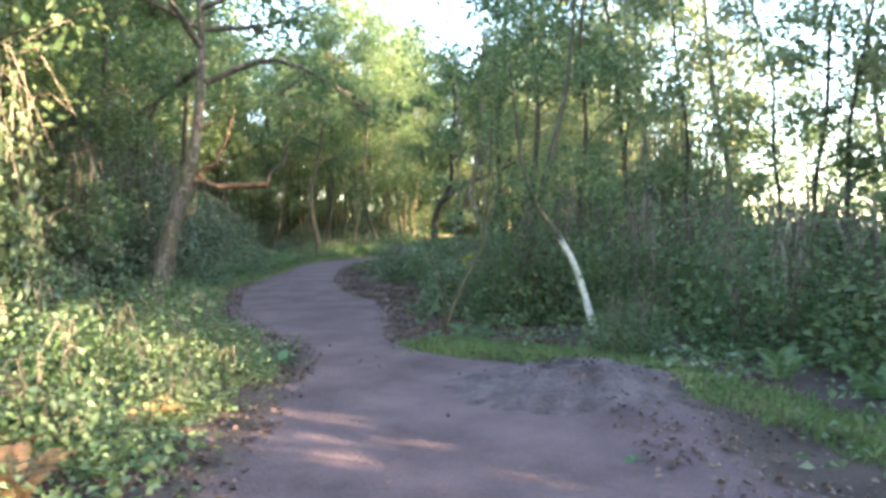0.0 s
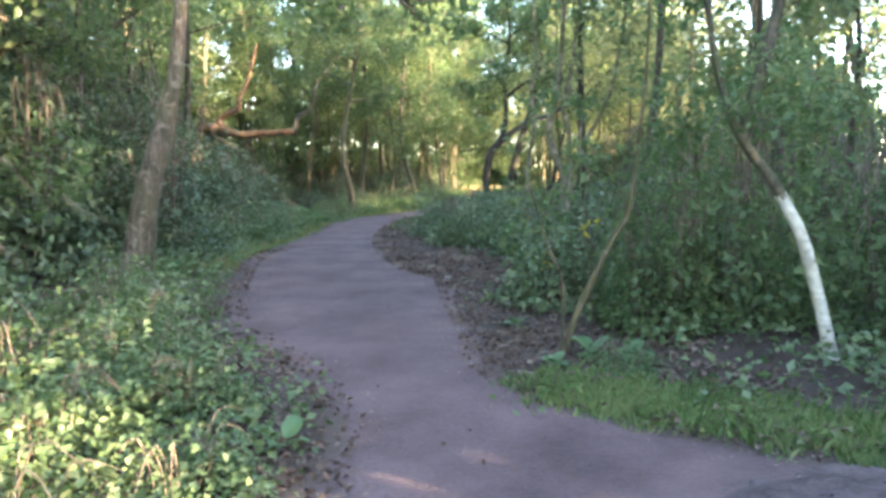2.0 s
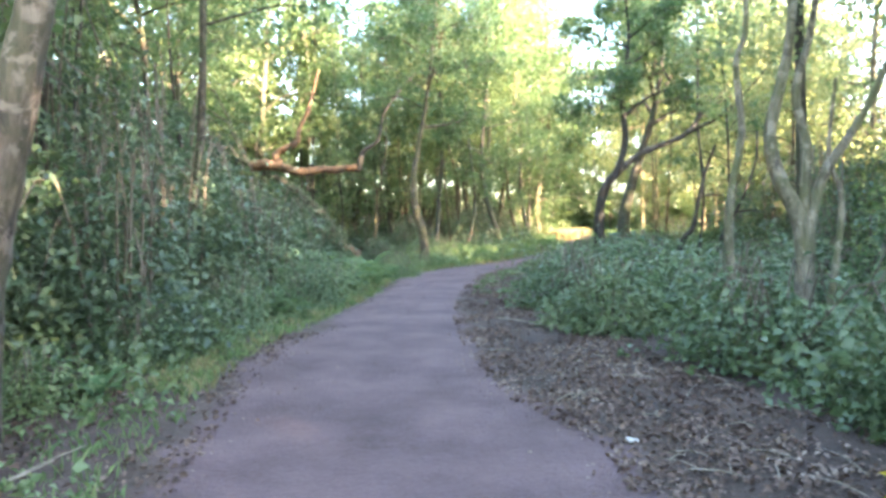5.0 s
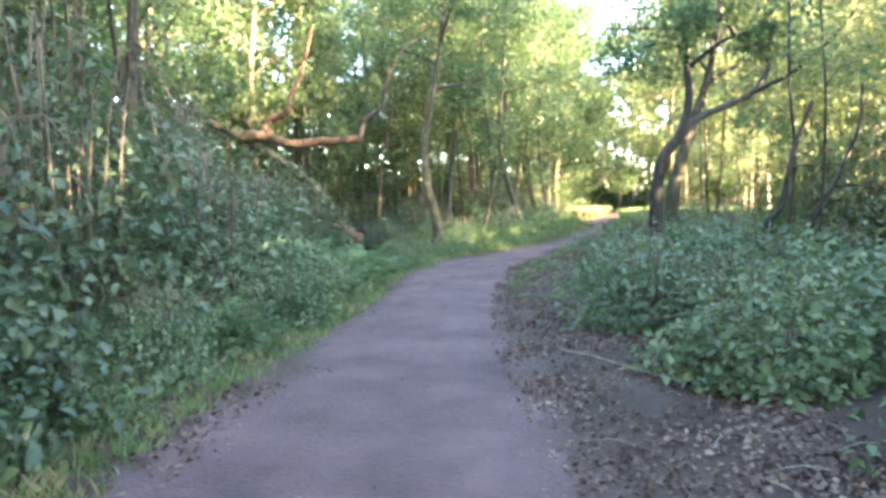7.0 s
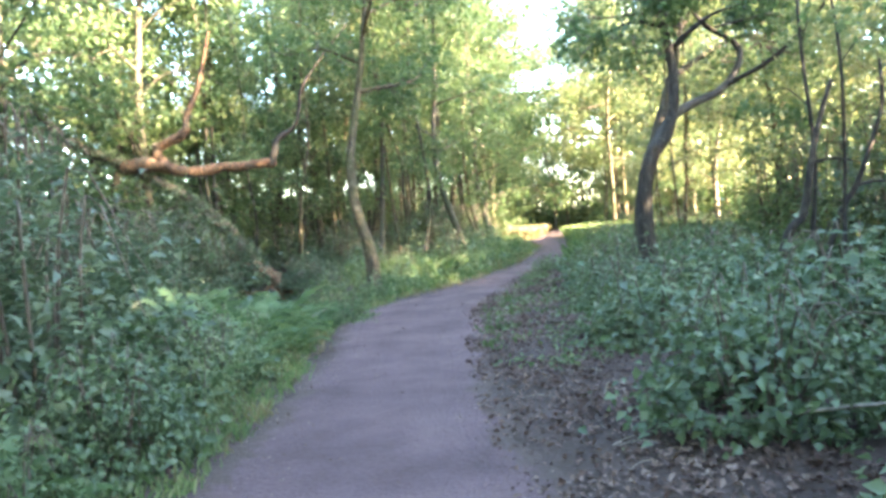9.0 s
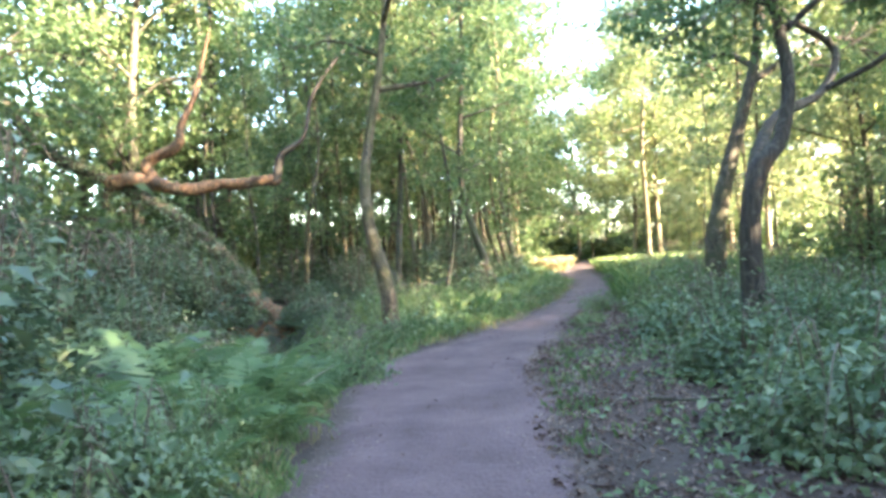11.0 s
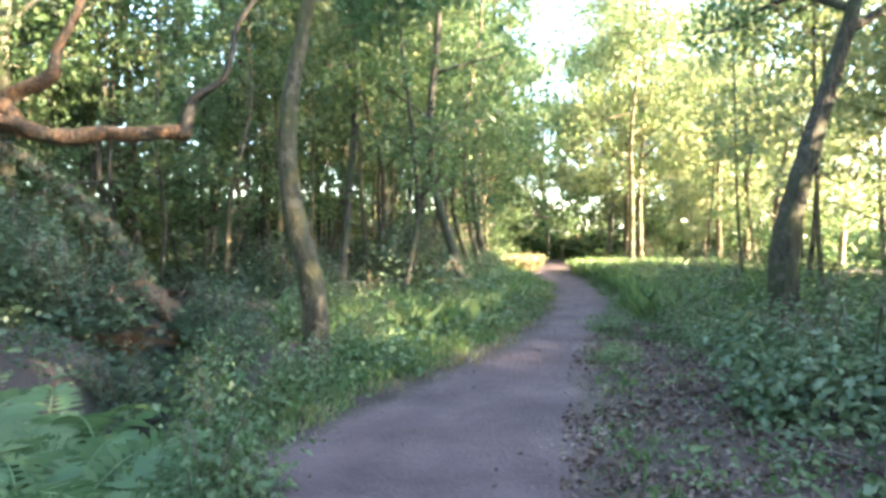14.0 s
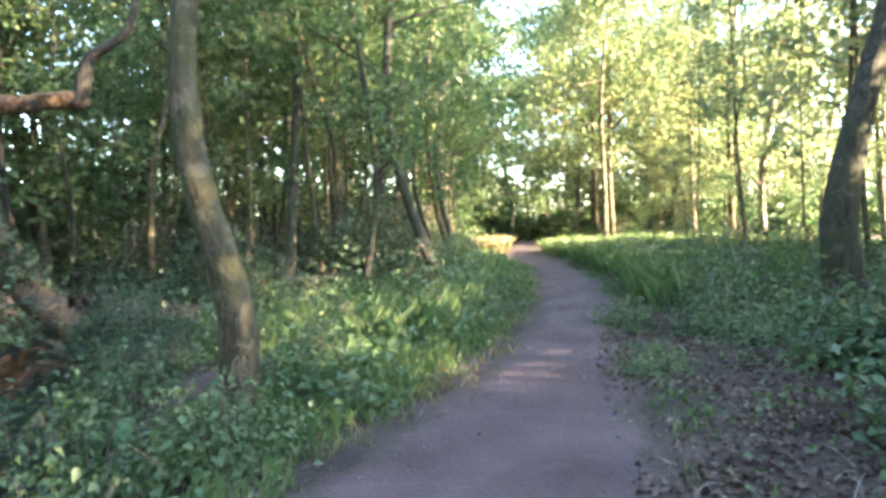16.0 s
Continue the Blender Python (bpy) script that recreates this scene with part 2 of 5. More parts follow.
def tube(pts, radii, sides=8, sub=4, rough=0.08, seed=0, flare=0.0):
    """Vertices and quads of a limb: uneven, tapered, closed at its tip."""
    rng = np.random.default_rng(seed)
    c = curve_points(np.column_stack([np.array(pts, float), radii]), sub)
    p, r = c[:, :3], np.maximum(c[:, 3], 0.002)
    n = len(p)
    t = np.gradient(p, axis=0)
    t /= np.linalg.norm(t, axis=1)[:, None] + 1e-9
    ref = np.array([0.9, 0.31, 0.2])
    u = np.cross(t, ref)
    u /= np.linalg.norm(u, axis=1)[:, None] + 1e-9
    v = np.cross(t, u)
    a = np.linspace(0, 2 * np.pi, sides, endpoint=False)
    lump = 1 + rough * (np.sin(a * 2 + rng.uniform(0, 6)) * 0.6 + rng.normal(0, 0.5, (n, sides)))
    if flare:
        h = np.linspace(0, 1, n)
        lump = lump * (1 + flare * np.exp(-h * 9)[:, None] * (1 + 0.35 * np.sin(a * 4 + 1)[None, :]))
    ring = p[:, None, :] + (r[:, None] * lump)[:, :, None] * (np.cos(a)[None, :, None] * u[:, None, :] + np.sin(a)[None, :, None] * v[:, None, :])
    verts = np.vstack([ring.reshape(-1, 3), p[-1:] + t[-1:] * r[-1]])
    i, j = np.meshgrid(np.arange(n - 1), np.arange(sides), indexing="ij")
    q = np.stack([i * sides + j, i * sides + (j + 1) % sides, (i + 1) * sides + (j + 1) % sides, (i + 1) * sides + j], -1).reshape(-1, 4)
    k = np.arange(sides)
    cap = np.stack([(n - 1) * sides + k, (n - 1) * sides + (k + 1) % sides, np.full(sides, n * sides), np.full(sides, n * sides)], -1)
    return verts, q, cap[:, :3]


def join(parts):
    vs, fs, off = [], [], 0
    for v, q, cap in parts:
        vs.append(v)
        fs += [tuple(f) for f in (q + off).tolist()] + [tuple(f) for f in (cap + off).tolist()]
        off += len(v)
    return np.vstack(vs), fs


def limb(name, parts, mat, parent=None, label=""):
    v, f = join(parts)
    return link_mesh(name, v, f, mat, parent, label)


def leaves_mesh(centres, length, width, rng, face=None, droop=0.0, fold=0.25, level=0.7):
    """Folded leaves, two triangles each: vertices and faces. face: how the blades are turned (a vector for each)."""
    n = len(centres)
    nor = rng.normal(size=(n, 3)) * 0.8 + np.array([0, 0, level])
    if face is not None:
        nor = nor + face * 0.55
    nor /= np.linalg.norm(nor, axis=1)[:, None] + 1e-9
    d = rng.normal(size=(n, 3)) + np.array([0, 0, -droop])
    d -= (d * nor).sum(1)[:, None] * nor
    d /= np.linalg.norm(d, axis=1)[:, None] + 1e-9
    s = np.cross(nor, d)
    ln = (length * rng.uniform(0.6, 1.35, n))[:, None]
    wd = ln * (width / length) * rng.uniform(0.8, 1.2, n)[:, None]
    c = np.asarray(centres)
    v = np.stack([c - d * ln * 0.5, c - d * ln * 0.05 + s * wd * 0.5 + nor * wd * fold, c + d * ln * 0.5 - nor * ln * 0.1, c - d * ln * 0.05 - s * wd * 0.5 + nor * wd * fold], 1).reshape(-1, 3)
    b = np.arange(n)[:, None] * 4
    return v, np.vstack([b + np.array([0, 2, 1]), b + np.array([0, 3, 2])])


def clumps(rng, centres, radii, per, squash=0.75):
    """Points thick about each centre, denser outward, with gaps between."""
    out = []
    for c, r in zip(centres, radii):
        d = rng.normal(size=(per, 3))
        d /= np.linalg.norm(d, axis=1)[:, None]
        rr = r * rng.uniform(0.25, 1.0, per) ** 0.55
        out.append(np.asarray(c) + d * rr[:, None] * np.array([1, 1, squash]))
    return np.vstack(out)


def empty(name, label, category, group="", at=(0, 0, 0)):
    ob = new(name)
    ob.location = at
    return tagged(ob, label, category, group)


def grow(thing, height, r, limbs, crown_low, spread, per, leaf, bark, leafmat, seed, lean=0.0, clump=0.55, spine=None, squash=0.75, twigs_each=3):
    """A tree in its own space: trunk, single limbs, joined twigs, and a crown of leaf clumps round the limbs' ends."""
    rng = np.random.default_rng(seed)
    if spine is None:
        k = 6
        w = np.cumsum(rng.normal(0, 0.028 * height, (k, 2)), axis=0) * 0.6
        w[0] = 0
        spine = [(w[i, 0] + lean * height * i / (k - 1), w[i, 1], height * i / (k - 1) - (0.12 if i == 0 else 0)) for i in range(k)]
    spine = np.array(spine, float)
    rad = r * np.linspace(1, 0.22, len(spine))
    sides = 12 if r > 0.12 else 7
    limb("trunk", [tube(spine, rad, sides, 6, 0.07, seed, 0.22)], bark, thing)
    line = curve_points(spine, 6)
    zs = line[:, 2]
    top = zs.max()
    ends, radii, twigs = [], [], []
    for k in range(limbs):
        h = crown_low + (top - crown_low) * ((k + rng.uniform(0.1, 0.9)) / limbs) * 0.95
        i = int(np.argmin(abs(zs - h)))
        b = line[i]
        az = k * 2.4 + rng.uniform(-0.5, 0.5)
        ln = spread * rng.uniform(0.65, 1.15) * (1 - 0.45 * (h - crown_low) / max(top - crown_low, 0.1))
        up = rng.uniform(0.15, 0.75)
        d = np.array([math.cos(az), math.sin(az), up])
        mid = b + d * ln * 0.5 + rng.normal(0, 0.08 * ln, 3)
        end = b + d * ln * np.array([1, 1, 0.9]) + np.array([0, 0, -0.08 * ln]) + rng.normal(0, 0.1 * ln, 3)
        rl = max(0.012, r * 0.38 * (1 - 0.6 * (h - crown_low) / max(top - crown_low, 0.1)))
        limb("limb", [tube([b, mid, end], [rl, rl * 0.6, rl * 0.2], 6, 4, 0.08, seed + k)], bark, thing)
        for q in (0.5, 0.75, 1.0):
            c = b + (end - b) * q + rng.normal(0, 0.12 * ln, 3)
            ends.append(c)
            radii.append(clump * rng.uniform(0.6, 1.25))
            for s in range(twigs_each):
                e2 = c + rng.normal(0, 0.45, 3) * clump
                twigs.append(tube([b + (end - b) * q * 0.9, (c + e2) / 2, e2], [rl * 0.35, rl * 0.22, 0.004], 4, 2, 0.0, seed + s))
    ends.append(line[-1])
    radii.append(clump)
    if twigs:
        tagged(limb("twig_spray", twigs, TWIG, thing), kind="stuff")
    pts = clumps(rng, ends, radii, max(4, int(per / len(ends))), squash)
    v, f = leaves_mesh(pts, leaf, leaf * 0.6, rng, droop=0.5)
    link_mesh("crown", v, f, leafmat, thing, smooth=False)
    return thing


def bush(thing, rx, ry, h, n, leaf, mat, seed, canes=14, hollow=0.45, spray=0.15, cane_mat=None):
    """A mound of leaves on arching canes, ragged outline, darker and emptier inside."""
    rng = np.random.default_rng(seed)
    lumps = rng.normal(size=(14, 3))
    lumps /= np.linalg.norm(lumps, axis=1)[:, None]
    d = rng.normal(size=(n, 3))
    d[:, 2] = abs(d[:, 2]) * 0.9 - 0.15
    d /= np.linalg.norm(d, axis=1)[:, None]
    bulge = 0.68 + 0.45 * np.max(d @ lumps.T, axis=1) ** 8 + rng.normal(0, spray, n) * (rng.random(n) < 0.4)
    rr = rng.uniform(hollow, 1.0, n) ** 0.6 * bulge
    p = d * rr[:, None] * np.array([rx, ry, h])
    p[:, 2] = np.maximum(p[:, 2], 0.03 + 0.1 * rng.random(n) * h)
    face = d * np.array([1, 1, 0.8])
    v, f = leaves_mesh(p, leaf, leaf * 0.65, rng, face=face, droop=0.6, level=1.3)
    link_mesh("foliage", v, f, mat, thing, smooth=False)
    stems = []
    for k in range(canes):
        a = rng.uniform(0, 2 * np.pi)
        e = np.array([math.cos(a) * rx, math.sin(a) * ry, 0]) * rng.uniform(0.5, 1.0)
        b = np.array([math.cos(a) * rx, math.sin(a) * ry, 0]) * rng.uniform(0.05, 0.3)
        stems.append(tube([b + [0, 0, -0.05], b * 0.6 + e * 0.4 + [0, 0, h * rng.uniform(0.6, 1.0)], e + [0, 0, h * rng.uniform(0.2, 0.8)]], [0.012, 0.008, 0.003], 4, 3, 0.0, k))
    tagged(limb("cane_tangle", stems, cane_mat or TWIG, thing), kind="stuff")
    return thing


# ---- the ground ----
LEFT = np.array([(-8, -1.1), (0, -1.35), (3.4, -1.5), (5.7, -1.58), (7.1, -1.7), (8.2, -2.2), (9.4, -3.15), (10.5, -3.68), (11.5, -4.0), (13.7, -4.65), (15.2, -4.85), (17, -4.8), (19.2, -4.85), (20.8, -4.95), (22.8, -5.2), (24.5, -5.3),
                 (26, -4.68), (27.0, -4.1), (28.0, -3.5), (29, -3.15), (32.2, -2.1), (36, -1.3), (40, -0.6), (45, -0.6), (49, -0.1), (56, 1.4), (66, 3.0), (80, 5.0)])
RIGHT = np.array([(-8, 1.9), (0, 2.1), (3.4, 2.1), (5.0, 1.98), (5.9, 1.7), (6.6, 0.9), (7.1, 0.15), (8, -0.45), (9.5, -0.62), (11, -0.82), (12.3, -1.0), (13.3, -1.65), (15.2, -2.25), (17.3, -2.68), (19.2, -2.92), (21.5, -3.05),
                  (24, -3.02), (26, -2.66), (28.3, -2.1), (30.4, -1.45), (33, -0.7), (35.2, -0.2), (38, 0.2), (41.6, 0.55), (46.7, 0.75), (49, 1.3), (56, 3.0), (66, 5.0), (80, 7.5)])


def left_edge(y):
    return np.interp(y, LEFT[:, 0], LEFT[:, 1])


def right_edge(y):
    return np.interp(y, RIGHT[:, 0], RIGHT[:, 1])


def smooth_noise(x, y, s, seed):
    return noise.noise(Vector((x * s + seed * 7.3, y * s - seed * 3.1, seed * 1.7)))


DITCH = np.array([(-6.3, 24.8), (-7.1, 27.3), (-8.3, 30.0), (-9.4, 32.4), (-10.5, 35.0)])


def ground_z(x, y):
    l, r = float(left_edge(y)), float(right_edge(y))
    out = max(l - x, x - r, 0.0)
    fade = min(out / 1.5, 1.0)
    z = -0.01 + fade * (0.05 + 0.06 * smooth_noise(x, y, 0.5, 1) + 0.025 * smooth_noise(x, y, 2.1, 2))
    if x < l - 3:
        z += 0.045 * min(l - 3 - x, 12)
    z += 0.22 * math.exp(-(((x - 1.3) / 0.85) ** 2 + ((y - 5.5) / 0.75) ** 2)) * (0.85 + 0.55 * smooth_noise(x, y, 2.5, 3))
    if 23 < y < 37 and x < -5.2:
        seg = np.interp(y, DITCH[:, 1], DITCH[:, 0])
        z -= 0.95 * math.exp(-((x - seg) / 0.85) ** 2) * min((y - 23) / 2, 1, (37 - y) / 2)
    return z


def stretch(lo, a, b, hi, step, far):
    mid = np.arange(a, b + 1e-6, step)
    low = a - np.geomspace(step * 2, a - lo, far)[::-1]
    high = b + np.geomspace(step * 2, hi - b, far)
    return np.concatenate([low, mid, high])


gx, gy = stretch(-700, -14, 8, 700, 0.2, 14), stretch(-700, -4, 52, 900, 0.25, 14)
gv = [(x, y, ground_z(x, y)) for y in gy for x in gx]
nx = len(gx)
ii, jj = np.meshgrid(np.arange(len(gy) - 1), np.arange(nx - 1), indexing="ij")
gq = np.stack([ii * nx + jj, ii * nx + jj + 1, (ii + 1) * nx + jj + 1, (ii + 1) * nx + jj], -1).reshape(-1, 4)
ground = link_mesh("ground", np.array(gv), gq, SOIL)
tagged(ground, "brown woodland soil strewn with leaf litter", "ground", kind="structure")

# the trodden path lies just proud of the soil, with a ragged edge
ys = np.arange(-8, 78, 0.12)
across = 21
path_edge = []
pv = []
for i, y in enumerate(ys):
    l = float(left_edge(y)) - 0.08 + 0.2 * smooth_noise(0.3, y, 1.1, 5) + 0.16 * smooth_noise(0.1, y, 4.0, 6)
    r = float(right_edge(y)) + 0.08 + 0.2 * smooth_noise(4.3, y, 1.1, 7) + 0.16 * smooth_noise(0.1, y, 4.0, 8)
    for k in range(across):
        s = k / (across - 1)
        x = l + (r - l) * s
        edge = min(s, 1 - s) * 2
        zz = max(ground_z(x, y), -0.01) + 0.004 + 0.018 * min(edge * 3, 1) + 0.006 * smooth_noise(x, y, 1.5, 9)
        path_edge.append(max(0.0, 1.0 - min(x - l, r - x) / 0.45) * 0.75)
        pv.append((x, y, zz if 0 < k < across - 1 else zz - 0.02))
ii, jj = np.meshgrid(np.arange(len(ys) - 1), np.arange(across - 1), indexing="ij")
pq = np.stack([ii * across + jj, ii * across + jj + 1, (ii + 1) * across + jj + 1, (ii + 1) * across + jj], -1).reshape(-1, 4)
path = link_mesh("path", np.array(pv), pq, PATH)
path.data.attributes.new("edge", "FLOAT", "POINT").data.foreach_set("value", np.array(path_edge, np.float32))
tagged(path, "trodden purplish brown earth footpath winding through the wood", "path", kind="structure")


# ---- named trees ----
def tree_at(name, label, x, y, group=""):
    return empty(name, label, "tree", group, (x, y, ground_z(x, y)))


def local(thing, pts):
    o = thing.location
    return [(p[0] - o.x, p[1] - o.y, p[2] - o.z) for p in pts]


def hero(name, label, spine, r, limbs, crown_low, spread, per, leaf, bark, leafmat, seed, clump=0.55):
    t = tree_at(name, label, spine[0][0], spine[0][1])
    sp = local(t, spine)
    sp[0] = (sp[0][0], sp[0][1], -0.12)
    return grow(t, 0, r, limbs, crown_low, spread, per, leaf, bark, leafmat, seed, spine=sp, clump=clump)


oak = hero("oak_tree", "leaning oak with rough grey brown bark beside the path", [(-5.15, 11.5, 0), (-5.05, 11.5, 0.64), (-4.91, 11.5, 1.27), (-4.73, 11.5, 1.83), (-4.55, 11.5, 2.4), (-4.4, 11.55, 3.2), (-4.35, 11.7, 5.0), (-4.6, 11.9, 7.5)],
           0.205, 12, 3.9, 3.2, 9000, 0.12, BARK_OAK, LEAF_TREE, 11, 0.75)
curved = hero("curved_tree", "slender curved tree with mottled mossy grey bark", [(-5.33, 27.4, 0), (-5.38, 27.4, 0.9), (-5.58, 27.4, 1.75), (-5.64, 27.4, 2.5), (-5.56, 27.4, 3.2), (-5.35, 27.4, 4.2), (-5.2, 27.4, 5.0), (-4.9, 27.5, 7.5), (-4.9, 27.6, 9.5)],
              0.14, 11, 4.0, 2.4, 8000, 0.12, BARK_GREY, LEAF_TREE, 12, 0.7)
bowed = hero("bowed_tree", "dark bowed tree with a bare lower trunk among nettles", [(0.92, 29.5, 0), (0.78, 29.5, 0.7), (0.8, 29.5, 1.4), (0.97, 29.5, 2.15), (1.22, 29.5, 3.0), (1.5, 29.5, 3.9), (1.75, 29.5, 4.8), (2.0, 29.6, 6.5), (2.1, 29.7, 8.5)],
             0.215, 12, 4.0, 2.9, 11000, 0.12, BARK_BROWN, LEAF_TREE, 13, 0.8)
hooked = hero("hooked_tree", "crooked dark tree with a hooked side branch", [(-0.28, 25.0, 0), (-0.32, 25.0, 0.8), (-0.3, 25.0, 1.6), (-0.15, 25.0, 2.2), (0.15, 25.05, 2.6), (0.35, 25.2, 3.4), (0.3, 25.4, 4.6), (0.5, 25.6, 6.0), (0.4, 25.7, 7.4)],
              0.15, 8, 3.6, 1.7, 6000, 0.12, BARK_DARK, LEAF_TREE, 14, 0.6)
limb("hook_limb", [tube(local(hooked, [(-0.3, 25.0, 1.5), (-0.2, 25.1, 2.1), (0.42, 26.2, 2.75), (1.15, 27.3, 3.25), (2.5, 28.6, 3.85), (3.12, 29.3, 4.75), (2.35, 29.3, 5.4), (1.9, 29.3, 6.1)]), [0.1, 0.105, 0.1, 0.095, 0.08, 0.07, 0.05, 0.02], 8, 5, 0.1, 3)], BARK_DARK, hooked)
limb("limb", [tube(local(hooked, [(2.5, 28.6, 3.85), (3.4, 28.2, 4.3), (4.3, 28.0, 5.2), (5.0, 28.0, 6.2)]), [0.06, 0.05, 0.035, 0.015], 7, 4, 0.1, 4)], BARK_DARK, hooked)

# the many-stemmed tree behind the brambles
stems = empty("many_stemmed_tree", "pale grey many-stemmed tree rising out of brambles", "tree", at=(1.0, 15.4, ground_z(1.0, 15.4)))
for k, (pts, r) in enumerate([
        ([(1.0, 15.4, -0.1), (1.0, 15.4, 1.22), (0.8, 15.4, 1.72), (0.67, 15.4, 2.22), (0.79, 15.4, 2.84), (0.88, 15.4, 3.52), (1.0, 15.5, 6.0)], 0.1),
        ([(1.05, 15.4, -0.1), (1.07, 15.4, 1.29), (1.21, 15.4, 1.85), (1.4, 15.4, 2.16), (1.64, 15.4, 2.6), (1.87, 15.4, 3.33), (2.2, 15.5, 5.5)], 0.065),
        ([(0.4, 15.4, -0.1), (0.28, 15.4, 1.08), (0.3, 15.4, 1.66), (0.4, 15.4, 2.3), (0.34, 15.4, 3.0), (0.44, 15.4, 3.54), (0.3, 15.5, 5.5)], 0.055),
        ([(1.2, 15.4, -0.1), (1.34, 15.4, 1.07), (1.36, 15.4, 1.64), (1.24, 15.4, 2.03), (1.3, 15.4, 2.8)], 0.04),
        ([(1.0, 15.4, -0.1), (1.0, 15.4, 1.22), (1.02, 15.4, 2.14), (0.92, 15.4, 2.7), (1.09, 15.4, 3.5), (1.3, 15.4, 5.8)], 0.065)]):
    limb("stem", [tube(local(stems, pts), np.linspace(r, r * 0.35, len(pts)), 8, 4, 0.08, k)], BARK_PALE, stems)
rng = np.random.default_rng(5)
cl = [(rng.uniform(-0.8, 2.0), rng.uniform(-1.2, 1.2), rng.uniform(3.2, 6.5)) for _ in range(22)]
v, f = leaves_mesh(clumps(rng, cl, rng.uniform(0.35, 0.7, 22), 200), 0.09, 0.05, rng, droop=0.5)
link_mesh("crown", v, f, LEAF_SUNLIT, stems, smooth=False)

# leaning white birch and thin saplings by the grass verge
birch = empty("leaning_birch", "leaning birch with pale peeling bark beside the verge", "tree", at=(1.95, 8.2, ground_z(1.95, 8.2)))
limb("trunk", [tube(local(birch, [(1.98, 8.2, -0.05), (1.82, 8.2, 0.55), (1.66, 8.15, 0.98), (1.5, 8.15, 1.28)]), np.linspace(0.05, 0.04, 4), 9, 4, 0.06, 2)], BARK_BIRCH, birch)
limb("limb", [tube(local(birch, [(1.52, 8.15, 1.25), (1.4, 8.15, 1.43), (1.22, 8.15, 1.66), (1.08, 8.15, 1.98), (0.98, 8.15, 2.4), (0.85, 8.3, 3.6)]), [0.04, 0.038, 0.036, 0.03, 0.024, 0.012], 8, 4, 0.08, 6)], BARK_BROWN, birch)
limb("limb", [tube(local(birch, [(1.22, 8.15, 1.66), (1.31, 8.15, 2.07), (1.38, 8.15, 2.35), (1.6, 8.2, 3.4), (1.7, 8.3, 4.6)]), [0.045, 0.045, 0.04, 0.03, 0.012], 8, 4, 0.06, 3)], BARK_BROWN, birch)
cl = [(rng.uniform(-1.5, 0.3), rng.uniform(-0.5, 0.9), rng.uniform(1.3, 4.8)) for _ in range(20)]
v, f = leaves_mesh(clumps(rng, cl, rng.uniform(0.25, 0.5, 20), 130), 0.07, 0.04, rng, droop=0.5)
link_mesh("crown", v, f, LEAF_TREE, birch, smooth=False)

sapling = empty("sapling", "thin leaning sapling with bare brown stem by the path", "sapling", at=(0.03, 8.5, ground_z(0.03, 8.5)))
limb("stem", [tube(local(sapling, [(0.0, 8.5, -0.05), (0.11, 8.5, 0.32), (0.25, 8.5, 0.63), (0.39, 8.5, 0.93), (0.51, 8.5, 1.15), (0.56, 8.5, 1.55), (0.62, 8.5, 2.15), (0.66, 8.55, 3.0)]), np.linspace(0.03, 0.01, 8), 7, 4, 0.06, 4)], BARK_GREY, sapling)
limb("stem", [tube(local(sapling, [(-0.02, 8.5, -0.05), (0.01, 8.5, 0.32), (-0.01, 8.5, 0.63), (-0.11, 8.5, 0.86), (-0.17, 8.5, 1.05), (-0.3, 8.5, 1.5)]), np.linspace(0.014, 0.006, 6), 6, 4, 0.06, 5)], BARK_GREY, sapling)
cl = [(rng.uniform(-0.4, 1.5), rng.uniform(-0.1, 1.0), rng.uniform(0.75, 2.4)) for _ in range(22)]
v, f = leaves_mesh(clumps(rng, cl, rng.uniform(0.15, 0.38, 22), 60), 0.075, 0.042, rng, droop=0.5)
link_mesh("foliage", v, f, LEAF_TREE, sapling, smooth=False)

for k, (pts, r) in enumerate([([(1.21, 24.0, -0.1), (1.5, 24.0, 0.8), (1.75, 24.0, 1.14), (1.88, 24.0, 1.84), (2.05, 24.0, 2.52), (2.23, 24.0, 3.03)], 0.08),
                              ([(2.2, 24.6, -0.1), (2.37, 24.6, 0.4), (2.59, 24.6, 1.01), (2.85, 24.6, 1.46), (3.04, 24.6, 1.91), (3.3, 24.6, 2.7), (3.35, 24.7, 3.4)], 0.065)]):
    s = empty("dead_snag", "dead dark leaning stem without leaves among the ferns", "dead tree", "dead snags", (pts[0][0], pts[0][1], ground_z(pts[0][0], pts[0][1])))
    limb("trunk", [tube(local(s, pts), np.linspace(r, r * 0.4, len(pts)), 8, 4, 0.1, k)], BARK_DARK, s)
    e = local(s, pts)[3]
    limb("limb", [tube([e, (e[0] + 0.35, e[1], e[2] + 0.05), (e[0] + 0.8, e[1] + 0.1, e[2] - 0.05)], [0.03, 0.02, 0.006], 6, 3, 0.1, k)], BARK_DARK, s)

